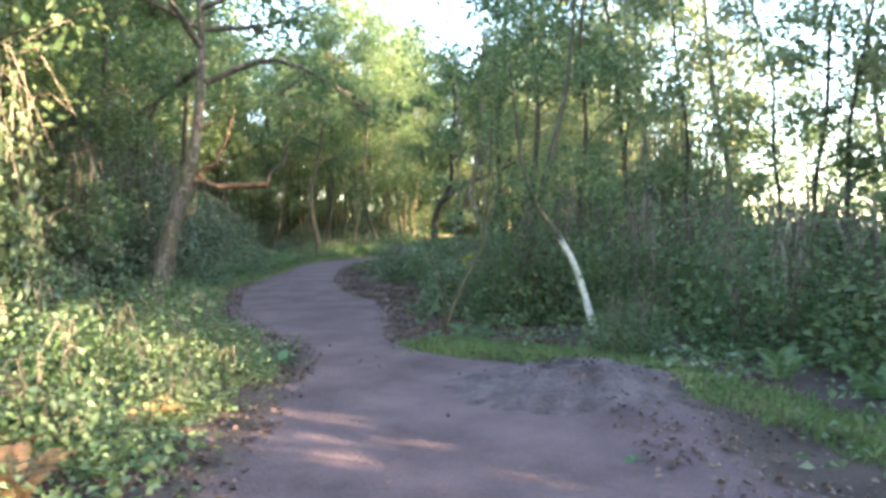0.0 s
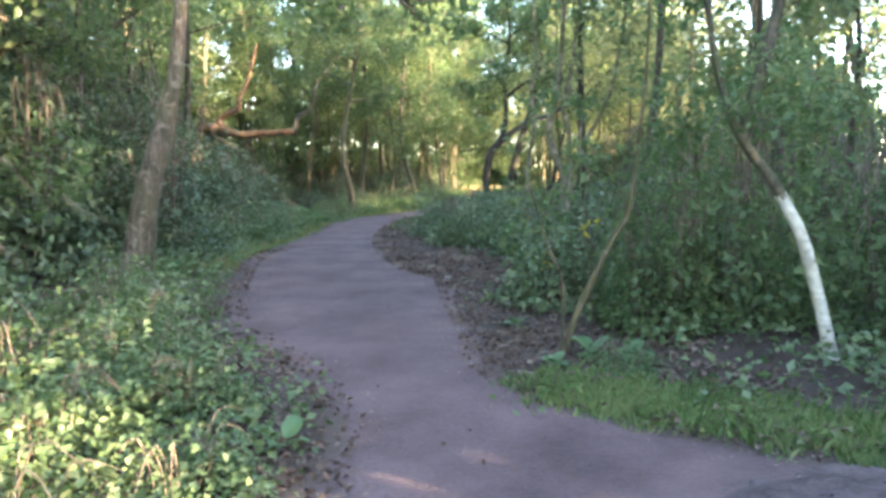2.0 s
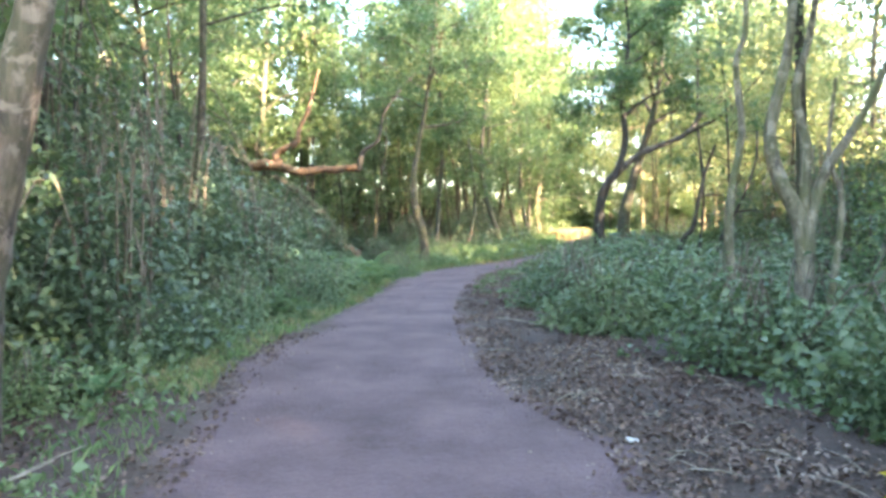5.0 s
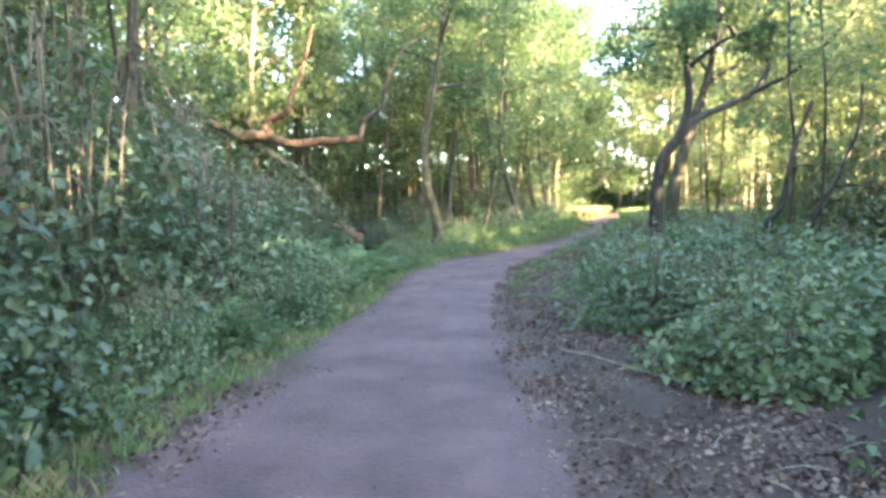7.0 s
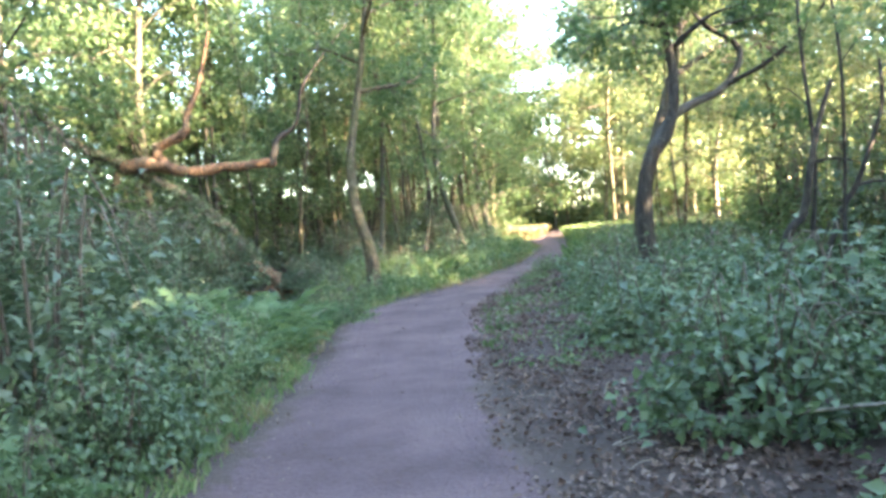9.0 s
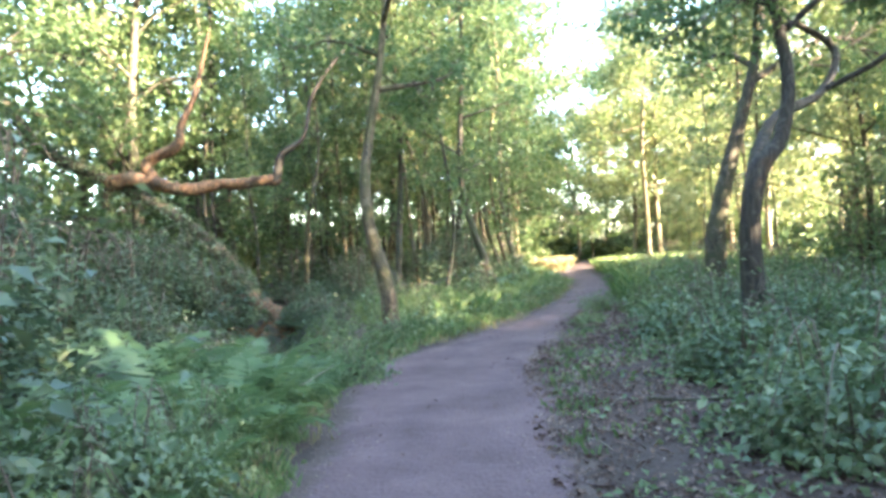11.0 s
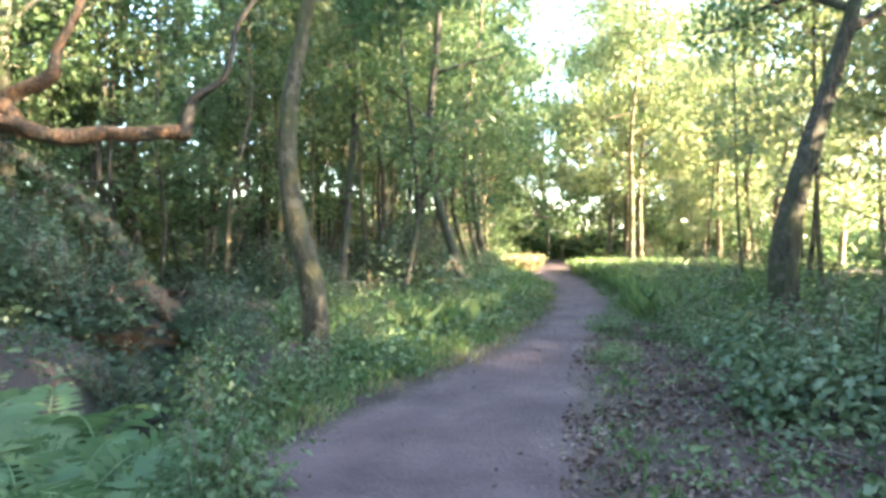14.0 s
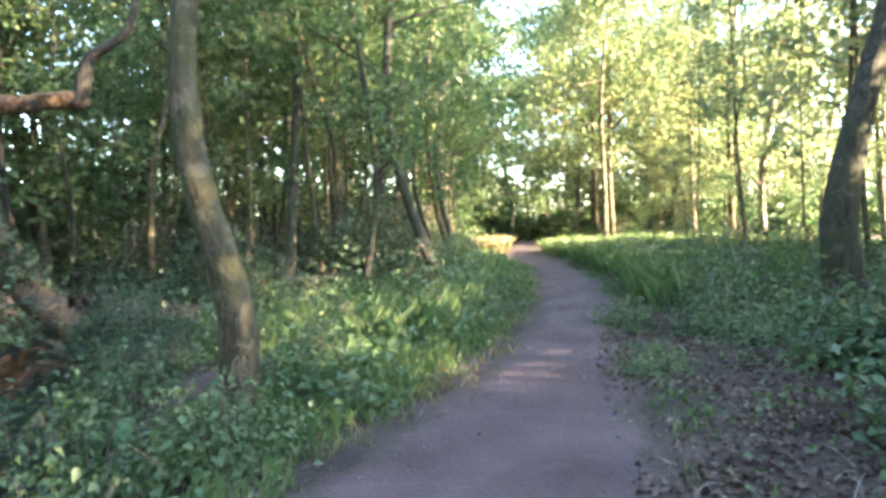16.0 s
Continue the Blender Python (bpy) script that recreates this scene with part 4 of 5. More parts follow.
for key, x, y, r, h in [
        # left: dark shrubs behind the oak, ferns and nettles in front
        ("shrub", -6.4, 14.6, 1.4, 2.3), ("shrub", -7.1, 16.8, 1.7, 3.2), ("shrub", -6.6, 18.9, 1.5, 2.2), ("shrub", -8.2, 13.6, 1.9, 4.2), ("shrub", -8.6, 18.8, 1.9, 4.2), ("shrub", -9.6, 15.4, 2.0, 6.2), ("shrub", -10.8, 18.5, 2.2, 6.5), ("shrub", -11.8, 21.8, 2.2, 6.0), ("shrub", -9.2, 12.2, 2.0, 6.0), ("shrub", -8.6, 6.4, 1.9, 5.6), ("shrub", -10.5, 9.5, 2.2, 6.6), ("shrub", -6.9, 4.6, 1.4, 4.0), ("shrub", -10.2, 21.6, 2.0, 4.0), ("shrub", -11.2, 24.4, 2.0, 4.0), ("shrub", -12.4, 27.0, 2.0, 4.0), ("shrub", -7.0, 10.0, 1.5, 2.1), ("shrub", -8.5, 7.0, 1.8, 2.6), ("shrub", -6.0, 5.5, 1.4, 1.5), ("shrub", -8.6, 20.6, 1.5, 2.0),
        ("shrub", -9.0, 22.5, 1.8, 2.2), ("shrub", -9.0, 25.8, 1.1, 1.1), ("shrub", -10.5, 26.0, 1.9, 2.1), ("shrub", -9.0, 17.0, 1.8, 3.0), ("shrub", -11.0, 29.5, 1.8, 2.0), ("shrub", -8.0, 31.5, 1.0, 0.9), ("shrub", -7.4, 34.5, 1.4, 1.4), ("shrub", -9.8, 36.5, 1.8, 1.7), ("shrub", -5.6, 2.0, 1.6, 1.6), ("shrub", -7.5, -1.0, 1.8, 2.2), ("shrub", -13.0, 33.0, 2.0, 2.2),
        ("bramble", -5.6, 14.0, 0.55, 0.7), ("bramble2", -5.7, 16.0, 0.6, 0.9), ("bramble", -5.6, 18.2, 0.6, 0.9), ("bramble2", -5.8, 20.2, 0.6, 0.8), ("bramble2", -4.6, 6.8, 0.9, 0.9), ("bramble", -4.0, 3.9, 0.8, 0.8), ("bramble", -5.6, 9.2, 0.8, 1.0),
        # right: brambles along the litter
        ("bramble", -0.9, 16.3, 0.9, 1.0), ("bramble2", 0.4, 14.4, 1.0, 1.05), ("bramble", 0.6, 16.6, 1.1, 1.1), ("bramble2", -1.3, 18.4, 0.95, 1.0), ("bramble", -0.2, 19.2, 1.1, 1.15), ("bramble2", -1.4, 20.8, 0.9, 0.95), ("bramble", 0.1, 21.8, 1.1, 1.0), ("bramble2", -1.25, 23.2, 0.8, 0.8), ("bramble", 0.9, 12.6, 1.0, 1.2),
        # the shrubs at x 4 to 5 are added to shade the path
        ("bramble2", -0.7, 25.6, 1.0, 0.95), ("willow_shrub", 4.6, 29.0, 1.5, 3.2), ("willow_shrub", 4.9, 31.6, 1.5, 3.0), ("shrub", 4.2, 25.6, 1.5, 3.2), ("shrub", 4.6, 23.2, 1.4, 3.0), ("bramble", 0.1, 26.8, 0.8, 0.8), ("bramble", -0.1, 24.4, 0.8, 0.9), ("bramble2", 1.0, 25.6, 1.0, 1.0), ("bramble", 1.9, 18.0, 1.3, 1.2), ("bramble2", 2.0, 21.0, 1.3, 1.0), ("bramble", 2.4, 15.0, 1.2, 1.5), ("bramble2", 1.2, 27.0, 1.0, 0.7), ("bramble", 0.3, 10.6, 0.8, 1.0), ("bramble2", 1.5, 10.4, 1.0, 1.3),
        # right: tall loose shrubs past the grass verge
        ("willow_shrub", 1.6, 9.6, 1.0, 2.2), ("willow_shrub", 2.9, 8.8, 1.1, 1.9), ("willow_shrub", 3.6, 7.2, 1.1, 1.6), ("willow_shrub", 4.6, 9.2, 1.4, 2.1), ("willow_shrub", 4.6, 5.4, 1.2, 1.5), ("willow_shrub", 3.0, 11.2, 1.3, 2.2), ("willow_shrub", 5.8, 7.6, 1.6, 1.9), ("willow_shrub", 6.4, 11.0, 1.7, 2.0), ("willow_shrub", 4.8, 13.0, 1.5, 2.0),
        # many on the right here are added, often unseen, to block the low sun
        ("willow_shrub", 5.4, 2.6, 1.4, 2.3), ("willow_shrub", 4.8, 0.4, 1.3, 2.1), ("willow_shrub", 5.2, -1.8, 1.4, 2.1), ("thicket", 6.4, 4.4, 1.5, 3.0), ("thicket", 5.8, 2.0, 1.4, 2.9), ("thicket", 5.6, -0.4, 1.3, 2.8), ("thicket", 5.8, -2.8, 1.4, 2.8), ("shrub", 6.8, -0.6, 1.6, 3.8), ("shrub", 9.8, 2.2, 1.7, 4.6), ("shrub", 6.5, 2.9, 1.5, 3.6), ("thicket", 11.0, 3.6, 2.2, 7.0), ("thicket", 13.5, 2.4, 2.4, 7.5), ("shrub", 7.5, 1.0, 1.6, 3.8), ("shrub", 8.2, -1.2, 1.6, 3.8), ("shrub", 7.4, 3.0, 1.6, 3.8), ("shrub", 8.6, 4.6, 1.6, 3.8), ("shrub", 6.2, -3.6, 1.6, 3.4), ("shrub", 9.4, 0.2, 1.6, 4.2), ("thicket", 9.5, 7.5, 2.4, 7.5), ("thicket", 10.5, 10.0, 2.6, 8.0), ("thicket", 12.0, 12.5, 2.6, 6.4), ("thicket", 13.5, 15.2, 2.6, 6.4), ("thicket", 16.0, 18.5, 2.8, 6.9), ("thicket", 18.5, 21.5, 2.8, 6.9), ("thicket", 21.0, 25.0, 3.0, 5.2), ("thicket", 10.5, 5.0, 2.4, 6.5), ("thicket", 23.5, 28.5, 3.0, 5.2), ("thicket", 14.5, 11.5, 2.6, 6.4), ("thicket", 17.5, 15.5, 2.6, 6.9), ("thicket", -16, 48, 2.6, 4.5), ("thicket", -13, 52, 2.6, 4.5), ("thicket", -10, 56, 2.6, 4.5), ("thicket", -18, 44, 2.6, 4.5), ("thicket", -20, 40, 2.6, 4.5), ("thicket", -22, 36, 2.6, 4.5), ("thicket", -19, 52, 2.8, 5.0), ("thicket", -15, 57, 2.8, 5.0), ("thicket", -17, 33, 2.4, 3.6), ("thicket", -15.5, 39, 2.2, 3.0), ("thicket", -12, 48, 2.0, 3.0), ("thicket", 13, 50, 2.4, 3.2), ("thicket", 17, 49, 2.4, 3.4), ("thicket", 12, 57, 2.4, 3.4), ("thicket", 18, 55, 2.6, 3.6), ("thicket", 9, 62, 2.4, 3.2), ("thicket", 21, 51, 2.6, 3.6), ("thicket", -1.8, 54.0, 1.6, 2.2), ("thicket", -4.2, 57.0, 2.2, 3.0), ("thicket", -0.7, 60.0, 1.8, 2.6), ("thicket", 6.8, 63.0, 2.4, 3.0), ("thicket", 2.0, 72.0, 3.0, 3.6), ("thicket", -1.5, 68.0, 2.6, 3.6), ("thicket", -6.5, 61.0, 2.4, 3.6), ("thicket", 8.0, 70.0, 3.0, 3.4), ("thicket", 11.0, 64.0, 2.4, 3.0), ("thicket", -8.5, 50.0, 2.0, 2.6), ("thicket", -11.0, 46.0, 2.2, 2.8), ("thicket", -13.5, 42.0, 2.2, 2.6), ("shrub", -6.6, 8.3, 1.5, 4.2), ("shrub", -7.3, 9.9, 1.6, 4.6), ("willow_shrub", 6.6, 15.6, 1.7, 2.6), ("willow_shrub", 7.0, 18.2, 1.9, 5.0), ("willow_shrub", 7.0, 20.6, 1.9, 5.0), ("willow_shrub", 7.2, 22.6, 1.8, 4.8), ("willow_shrub", 7.4, 25.2, 2.1, 5.2), ("willow_shrub", 7.6, 27.6, 2.1, 5.2), ("willow_shrub", 8.2, 30.2, 2.1, 5.0), ("willow_shrub", 8.6, 33.0, 2.1, 4.6), ("shrub", 3.9, -0.3, 1.2, 2.1), ("shrub", 3.5, 0.5, 1.0, 1.7), ("shrub", 3.6, -1.2, 1.1, 1.8), ("shrub", 3.6, 1.6, 0.9, 1.5), ("shrub", 3.9, 1.1, 1.1, 1.9), ("shrub", 4.0, -2.2, 1.3, 2.1), ("shrub", -6.0, 6.4, 1.2, 2.4), ("shrub", -7.4, 12.4, 1.6, 3.3), ("willow_shrub", 4.6, -4.0, 1.3, 1.7), ("shrub", -9.6, 30.2, 1.3, 1.5), ("shrub", -11.6, 31.6, 1.6, 2.2), ("shrub", -7.2, 30.3, 0.8, 0.7), ("shrub", -6.4, 33.4, 1.0, 0.9), ("shrub", -6.2, 36.6, 1.3, 1.3), ("shrub", -7.6, 39.0, 1.6, 1.6), ("shrub", -6.0, 42.0, 1.5, 1.5), ("shrub", -6.6, 29.0, 0.6, 0.5), ("shrub", -7.9, 28.2, 0.9, 0.8), ("willow_shrub", 8.6, 9.0, 2.0, 2.0), ("willow_shrub", 8.0, 14.0, 1.9, 2.1), ("willow_shrub", 3.6, 17.6, 1.4, 1.9), ("willow_shrub", 4.6, 22.0, 1.6, 1.8), ("willow_shrub", 4.0, 27.0, 1.5, 1.6), ("willow_shrub", 5.6, 33.0, 1.8, 1.8),
        ("shrub", -3.8, 50.0, 1.8, 1.6), ("willow_shrub", 2.0, 6.9, 0.5, 0.7), ("willow_shrub", 0.9, 9.2, 0.7, 1.5)]:
    put_bush(key, x, y, r, h, rng.uniform(0, 360))
for x, y, r, h in [(-3.4, 8.2, 0.5, 0.5), (-4.1, 9.3, 0.6, 0.6), (-4.6, 10.3, 0.5, 0.5), (-2.7, 7.0, 0.4, 0.3), (-2.5, 5.6, 0.45, 0.4), (-3.3, 5.9, 0.55, 0.5), (-2.7, 4.2, 0.5, 0.5), (-3.4, 3.2, 0.6, 0.75), (-2.4, 2.6, 0.4, 0.35),
                   (-5.7, 25.6, 0.45, 0.55), (-6.1, 26.6, 0.5, 0.6), (-5.0, 28.8, 0.45, 0.4), (-4.6, 30.0, 0.5, 0.4), (-3.9, 31.6, 0.7, 0.6), (-3.6, 33.6, 0.9, 0.75), (-3.2, 35.6, 0.9, 0.8), (-3.0, 37.8, 0.8, 0.8), (-2.9, 40.5, 0.8, 0.8), (-4.6, 36.5, 0.9, 0.8), (-4.4, 39.5, 1.0, 0.9), (-2.9, 43.5, 0.8, 0.8),
                   (-5.2, 26.4, 0.45, 0.45), (-6.6, 28.2, 0.5, 0.6), (-5.9, 29.6, 0.55, 0.55), (-5.4, 31.2, 0.6, 0.55), (-6.4, 31.4, 0.6, 0.6), (-4.9, 32.6, 0.6, 0.5), (-5.2, 24.0, 0.4, 0.4), (-5.6, 12.6, 0.45, 0.4), (-5.4, 15.0, 0.35, 0.35), (-5.5, 17.1, 0.4, 0.5), (-5.5, 19.2, 0.4, 0.55), (-5.7, 20.9, 0.4, 0.5), (-2.0, 27.9, 0.3, 0.22), (-1.4, 30.4, 0.4, 0.3), (0.0, 33.4, 0.5, 0.4), (-1.9, 49.2, 0.7, 0.8), (-0.6, 54.4, 0.7, 0.8), (0.2, 27.6, 0.7, 0.5), (0.4, 28.9, 0.6, 0.45), (1.6, 30.6, 0.9, 0.6), (0.3, 31.4, 0.8, 0.55), (1.5, 33.0, 0.9, 0.65), (2.6, 31.6, 0.9, 0.6), (1.0, 35.2, 0.8, 0.6), (2.4, 35.0, 1.0, 0.7), (3.6, 34.0, 1.0, 0.7), (1.9, 37.4, 1.0, 0.65), (3.2, 37.6, 1.1, 0.7), (1.6, 40.4, 0.9, 0.6), (2.8, 41.5, 1.1, 0.7), (-0.3, 27.6, 0.7, 0.5), (0.7, 28.0, 0.8, 0.65), (1.6, 29.2, 0.8, 0.7), (-0.7, 29.4, 0.5, 0.4), (0.1, 30.3, 0.7, 0.5), (1.1, 32.2, 0.8, 0.6), (2.6, 30.2, 0.9, 0.7), (0.5, 34.2, 0.7, 0.5), (1.9, 36.2, 0.9, 0.6), (-2.1, 5.0, 0.4, 0.3), (-2.0, 6.1, 0.4, 0.3), (-2.4, 7.2, 0.4, 0.32), (-3.0, 7.6, 0.5, 0.4), (-2.15, 4.0, 0.35, 0.25), (-2.9, 6.4, 0.5, 0.4), (-3.7, 7.2, 0.6, 0.55), (0.4, 8.0, 0.3, 0.2), (-0.6, 28.8, 0.4, 0.3), (2.2, 28.4, 0.8, 0.6), (-0.2, 22.6, 0.5, 0.8)]:
    put_bush("herb", x, y, r * 1.15, h * 1.35, rng.uniform(0, 360))
# understorey far in the wood
for k in range(24):
    side = k % 2
    y = 34 + 1.25 * k
    x = float(left_edge(y)) - rng.uniform(2.6, 5.5) if side else float(right_edge(y)) + rng.uniform(3.5, 8.0)
    if side == 0 and in_lane(x, y):
        continue
    put_bush("willow_shrub" if side == 0 else "shrub", x, y, rng.uniform(1.3, 2.0), rng.uniform(1.0, 2.2), rng.uniform(0, 360))
for k in range(20):
    put_bush("thicket", rng.uniform(-22, -16), 2 + 3.4 * k, rng.uniform(2.2, 3.0), rng.uniform(2.5, 4.0), rng.uniform(0, 360))
for k in range(13):
    put_bush("thicket", -20 + 3.5 * k, rng.uniform(57, 62) if not -4 < -20 + 3.5 * k < 8 else 64, rng.uniform(2.2, 3.0), rng.uniform(2.2, 3.6), rng.uniform(0, 360))
for k in range(16):
    put_bush("thicket", rng.uniform(10, 18) if not 8 <= k <= 11 else 24 + k, 14 + 3.0 * k, rng.uniform(1.8, 2.6), rng.uniform(1.5, 2.6), rng.uniform(0, 360))
for k in range(10):
    side = -1 if k % 2 else 1
    x = rng.uniform(-34, -11) if side < 0 else rng.uniform(8, 30)
    y = rng.uniform(6, 62)
    if in_lane(x, y):
        continue
    put_bush(("shrub", "willow_shrub")[k % 2], x, y, rng.uniform(1.6, 3.0), rng.uniform(1.4, 2.8), rng.uniform(0, 360))
for k in range(12):
    put_bush("thicket", rng.uniform(-24, 26), rng.uniform(66, 84), rng.uniform(2.5, 4.0), rng.uniform(2.0, 4.0), rng.uniform(0, 360))


# ---- low plants, grass and litter ----
def band(rng, n, y0, y1, side, lo, hi, power=1.0):
    """Points beside the path, from lo to hi metres out from its edge."""
    y = rng.uniform(y0, y1, n)
    o = lo + (hi - lo) * rng.random(n) ** power
    x = left_edge(y) - o if side < 0 else right_edge(y) + o
    return np.column_stack([x, y])


def seat(pts, lift=0.0):
    return np.array([(x, y, ground_z(x, y) + lift) for x, y in pts])


def grass(name, label, pts, h, mat, rng, width=0.008):
    """Blades in tufts, two triangles each."""
    p = seat(pts, -0.01)
    n = len(p)
    a = rng.uniform(0, 2 * np.pi, n)
    lean = rng.uniform(0.1, 0.7, n)[:, None] * np.column_stack([np.cos(a), np.sin(a), np.zeros(n)])
    hh = (h * rng.uniform(0.4, 1.3, n))[:, None]
    side = np.column_stack([-np.sin(a), np.cos(a), np.zeros(n)]) * width
    up = np.array([0, 0, 1.0])
    v = np.stack([p - side, p + side, p + up * hh * 0.6 + lean * hh * 0.35 + side * 0.7, p + up * hh * 0.9 + lean * hh], 1).reshape(-1, 3)
    b = np.arange(n)[:, None] * 4
    f = np.vstack([b + np.array([0, 1, 2]), b + np.array([0, 2, 3])])
    return tagged(link_mesh(name, v, f, mat, smooth=False), label, "grass", kind="stuff")


rng = np.random.default_rng(404)


def tufted(pts, per, r):
    return np.vstack([p + rng.normal(0, r, (per, 2)) for p in pts])


VERGE = np.array([(-0.25, 7.7), (0.5, 7.25), (1.2, 6.95), (2.0, 6.1), (2.6, 5.1), (3.0, 3.9), (3.2, 2.4)])
vy = rng.uniform(0, 6, 1300)
vp = np.column_stack([np.interp(vy, range(7), VERGE[:, 0]), np.interp(vy, range(7), VERGE[:, 1])]) + rng.normal(0, 0.16, (1300, 2))
grass("verge_grass", "short bright green grass along the verge", tufted(vp, 17, 0.055), 0.1, GRASS, rng, 0.005)
grass("dry_grass", "pale bents in the grass verge", tufted(vp[::5], 4, 0.06), 0.09, DRY_GRASS, rng, 0.004)
grass("verge_grass", "short green and straw grass at the path edge", tufted(band(rng, 800, 13.2, 26, -1, 0.06, 0.75, 1.1), 10, 0.05), 0.1, GRASS, rng, 0.006)
grass("verge_grass", "rough green grass among nettles", tufted(band(rng, 700, 26, 46, -1, 0.12, 1.6), 11, 0.07), 0.11, GRASS, rng)
grass("verge_grass", "thin grass at the edge of the litter", tufted(band(rng, 170, 21, 40, 1, -0.05, 0.4), 11, 0.06), 0.1, GRASS, rng)
grass("dry_grass", "pale dry grass and bents by the path", tufted(band(rng, 380, 13, 36, -1, 0.0, 1.1), 8, 0.06), 0.13, DRY_GRASS, rng, 0.004)
grass("dry_grass", "sunlit straw coloured grass in the clearing", tufted(band(rng, 420, 47.5, 55.5, -1, -0.1, 1.4), 10, 0.09), 0.55, DRY_GRASS, rng, 0.012)
grass("tall_grass", "tall soft green grass under the trees", tufted(band(rng, 1500, 31, 48, 1, 0.5, 6.0, 1.3), 10, 0.1), 0.55, GRASS, rng, 0.011)
grass("tall_grass", "tall pale green grass and nettles beside the path", tufted(band(rng, 800, 29.5, 46, -1, 0.85, 3.6), 10, 0.1), 0.42, GRASS, rng, 0.011)
grass("tall_grass", "long rough grass leaning over the path edge", tufted(band(rng, 620, 20.5, 31, -1, 0.3, 1.9), 10, 0.09), 0.18, GRASS, rng, 0.007)
grass("verge_grass", "thin grass tufts in the litter under the oak", tufted(band(rng, 110, 9.4, 13.6, -1, 0.0, 1.0), 9, 0.06), 0.1, GRASS, rng, 0.006)


def litter(name, label, pts, size, mat, rng, lift=0.012):
    pts = np.array([q for q in pts if smooth_noise(q[0], q[1], 1.3, 21) + rng.uniform(-0.3, 0.7) > 0.0])
    p = seat(pts, lift) + np.array([0, 0, 1.0]) * rng.uniform(0, 0.02, (len(pts), 1))
    v, f = leaves_mesh(p, size, size * 0.6, rng, face=np.tile([0, 0, 2.2], (len(p), 1)), fold=0.3)
    return tagged(link_mesh(name, v, f, mat, smooth=False), label, "leaf litter", kind="stuff")


# low green leaves that cover the soil
def cover(name, label, pts, size, mat, rng, top):
    pts = np.array([q for q in pts if smooth_noise(q[0], q[1], 0.8, 31) + rng.uniform(-0.3, 0.6) > 0.0])
    p = seat(pts)
    p[:, 2] += rng.uniform(0.02, top, len(p)) * (0.4 + 0.6 * rng.random(len(p)))
    v, f = leaves_mesh(p, size, size * 0.7, rng, face=np.tile([0, 0, 0.6], (len(p), 1)))
    return tagged(link_mesh(name, v, f, mat, smooth=False), label, "ground cover", kind="stuff")


litter("leaf_litter", "brown and pale fallen leaves beside the path", band(rng, 34000, 7.5, 31, 1, -0.3, 1.6, 1.0), 0.05, LEAF_FALLEN, rng)
litter("leaf_litter", "brown fallen leaves under the oak", band(rng, 15000, 0, 16, -1, -0.35, 2.2), 0.055, LEAF_FALLEN, rng)
litter("leaf_litter", "brown fallen leaves beneath the hedge", band(rng, 5000, 16, 34, -1, 0.3, 2.5), 0.055, LEAF_FALLEN, rng)
litter("leaf_litter", "brown fallen leaves around the mound", np.column_stack([rng.uniform(1.2, 3.0, 1600), rng.uniform(2.4, 5.9, 1600)]), 0.05, LEAF_FALLEN, rng, 0.03)
sp = rng.uniform(0, 1, (420, 2))
sy = 1 + 40 * sp[:, 0]
litter("path_leaves", "scattered pale leaf scraps on the path", np.column_stack([left_edge(sy) + (right_edge(sy) - left_edge(sy)) * sp[:, 1], sy]), 0.035, LEAF_FALLEN, rng, 0.035)

litter("leaf_litter", "pale leaves fallen on the grass verge", vp[:900] + rng.normal(0, 0.12, (900, 2)), 0.055, LEAF_FALLEN, rng, 0.05)
cover("ground_ivy", "small weeds in the grass verge", vp[::4] + rng.normal(0, 0.15, (325, 2)), 0.06, LEAF_HERB, rng, 0.12)
litter("leaf_litter", "brown leaves and twigs under the birch", np.column_stack([rng.uniform(0.4, 4.5, 1500), rng.uniform(6.8, 10.5, 1500)]), 0.055, LEAF_FALLEN, rng)

for side in (-1, 1):
    litter("edge_litter", "crumbs of leaf and bark along the path edge", band(rng, 9000, 1, 36, side, -0.5, 0.45), 0.022, LEAF_CRUMB, rng, 0.012)

cover("ground_ivy", "low ivy and herbs creeping over leaf litter", tufted(np.vstack([band(rng, 420, 0, 13, -1, 0.15, 3.2), band(rng, 260, 1.5, 8.5, -1, 0.05, 1.6)]), 16, 0.12), 0.07, LEAF_HERB, rng, 0.2)
cover("ground_ivy", "low green herbs at the foot of the hedge", tufted(np.vstack([band(rng, 280, 13, 20, -1, 0.3, 4.0), band(rng, 150, 25, 33, -1, 0.3, 2.0), band(rng, 300, 33, 42, -1, 0.3, 4.0)]), 18, 0.14), 0.085, LEAF_HERB, rng, 0.36)
cover("ground_ivy", "low bramble leaves over the soil", tufted(band(rng, 700, 9, 44, 1, 1.3, 5.0), 16, 0.15), 0.075, LEAF_BRAMBLE, rng, 0.3)
cover("ground_ivy", "sparse low leaves coming up through the litter", tufted(band(rng, 150, 20, 32, 1, 0.15, 1.5), 12, 0.1), 0.06, LEAF_HERB, rng, 0.12)
cover("ground_ivy", "low green leaves beside the grass verge", tufted(np.column_stack([rng.uniform(2.2, 6.5, 260), rng.uniform(2, 9, 260)]), 16, 0.14), 0.07, LEAF_BRAMBLE, rng, 0.25)
cover("ground_ivy", "dark ivy around the leaning birch", tufted(np.column_stack([rng.uniform(0.7, 5, 170), rng.uniform(7.3, 11, 170)]), 16, 0.14), 0.075, LEAF_BRAMBLE, rng, 0.35)
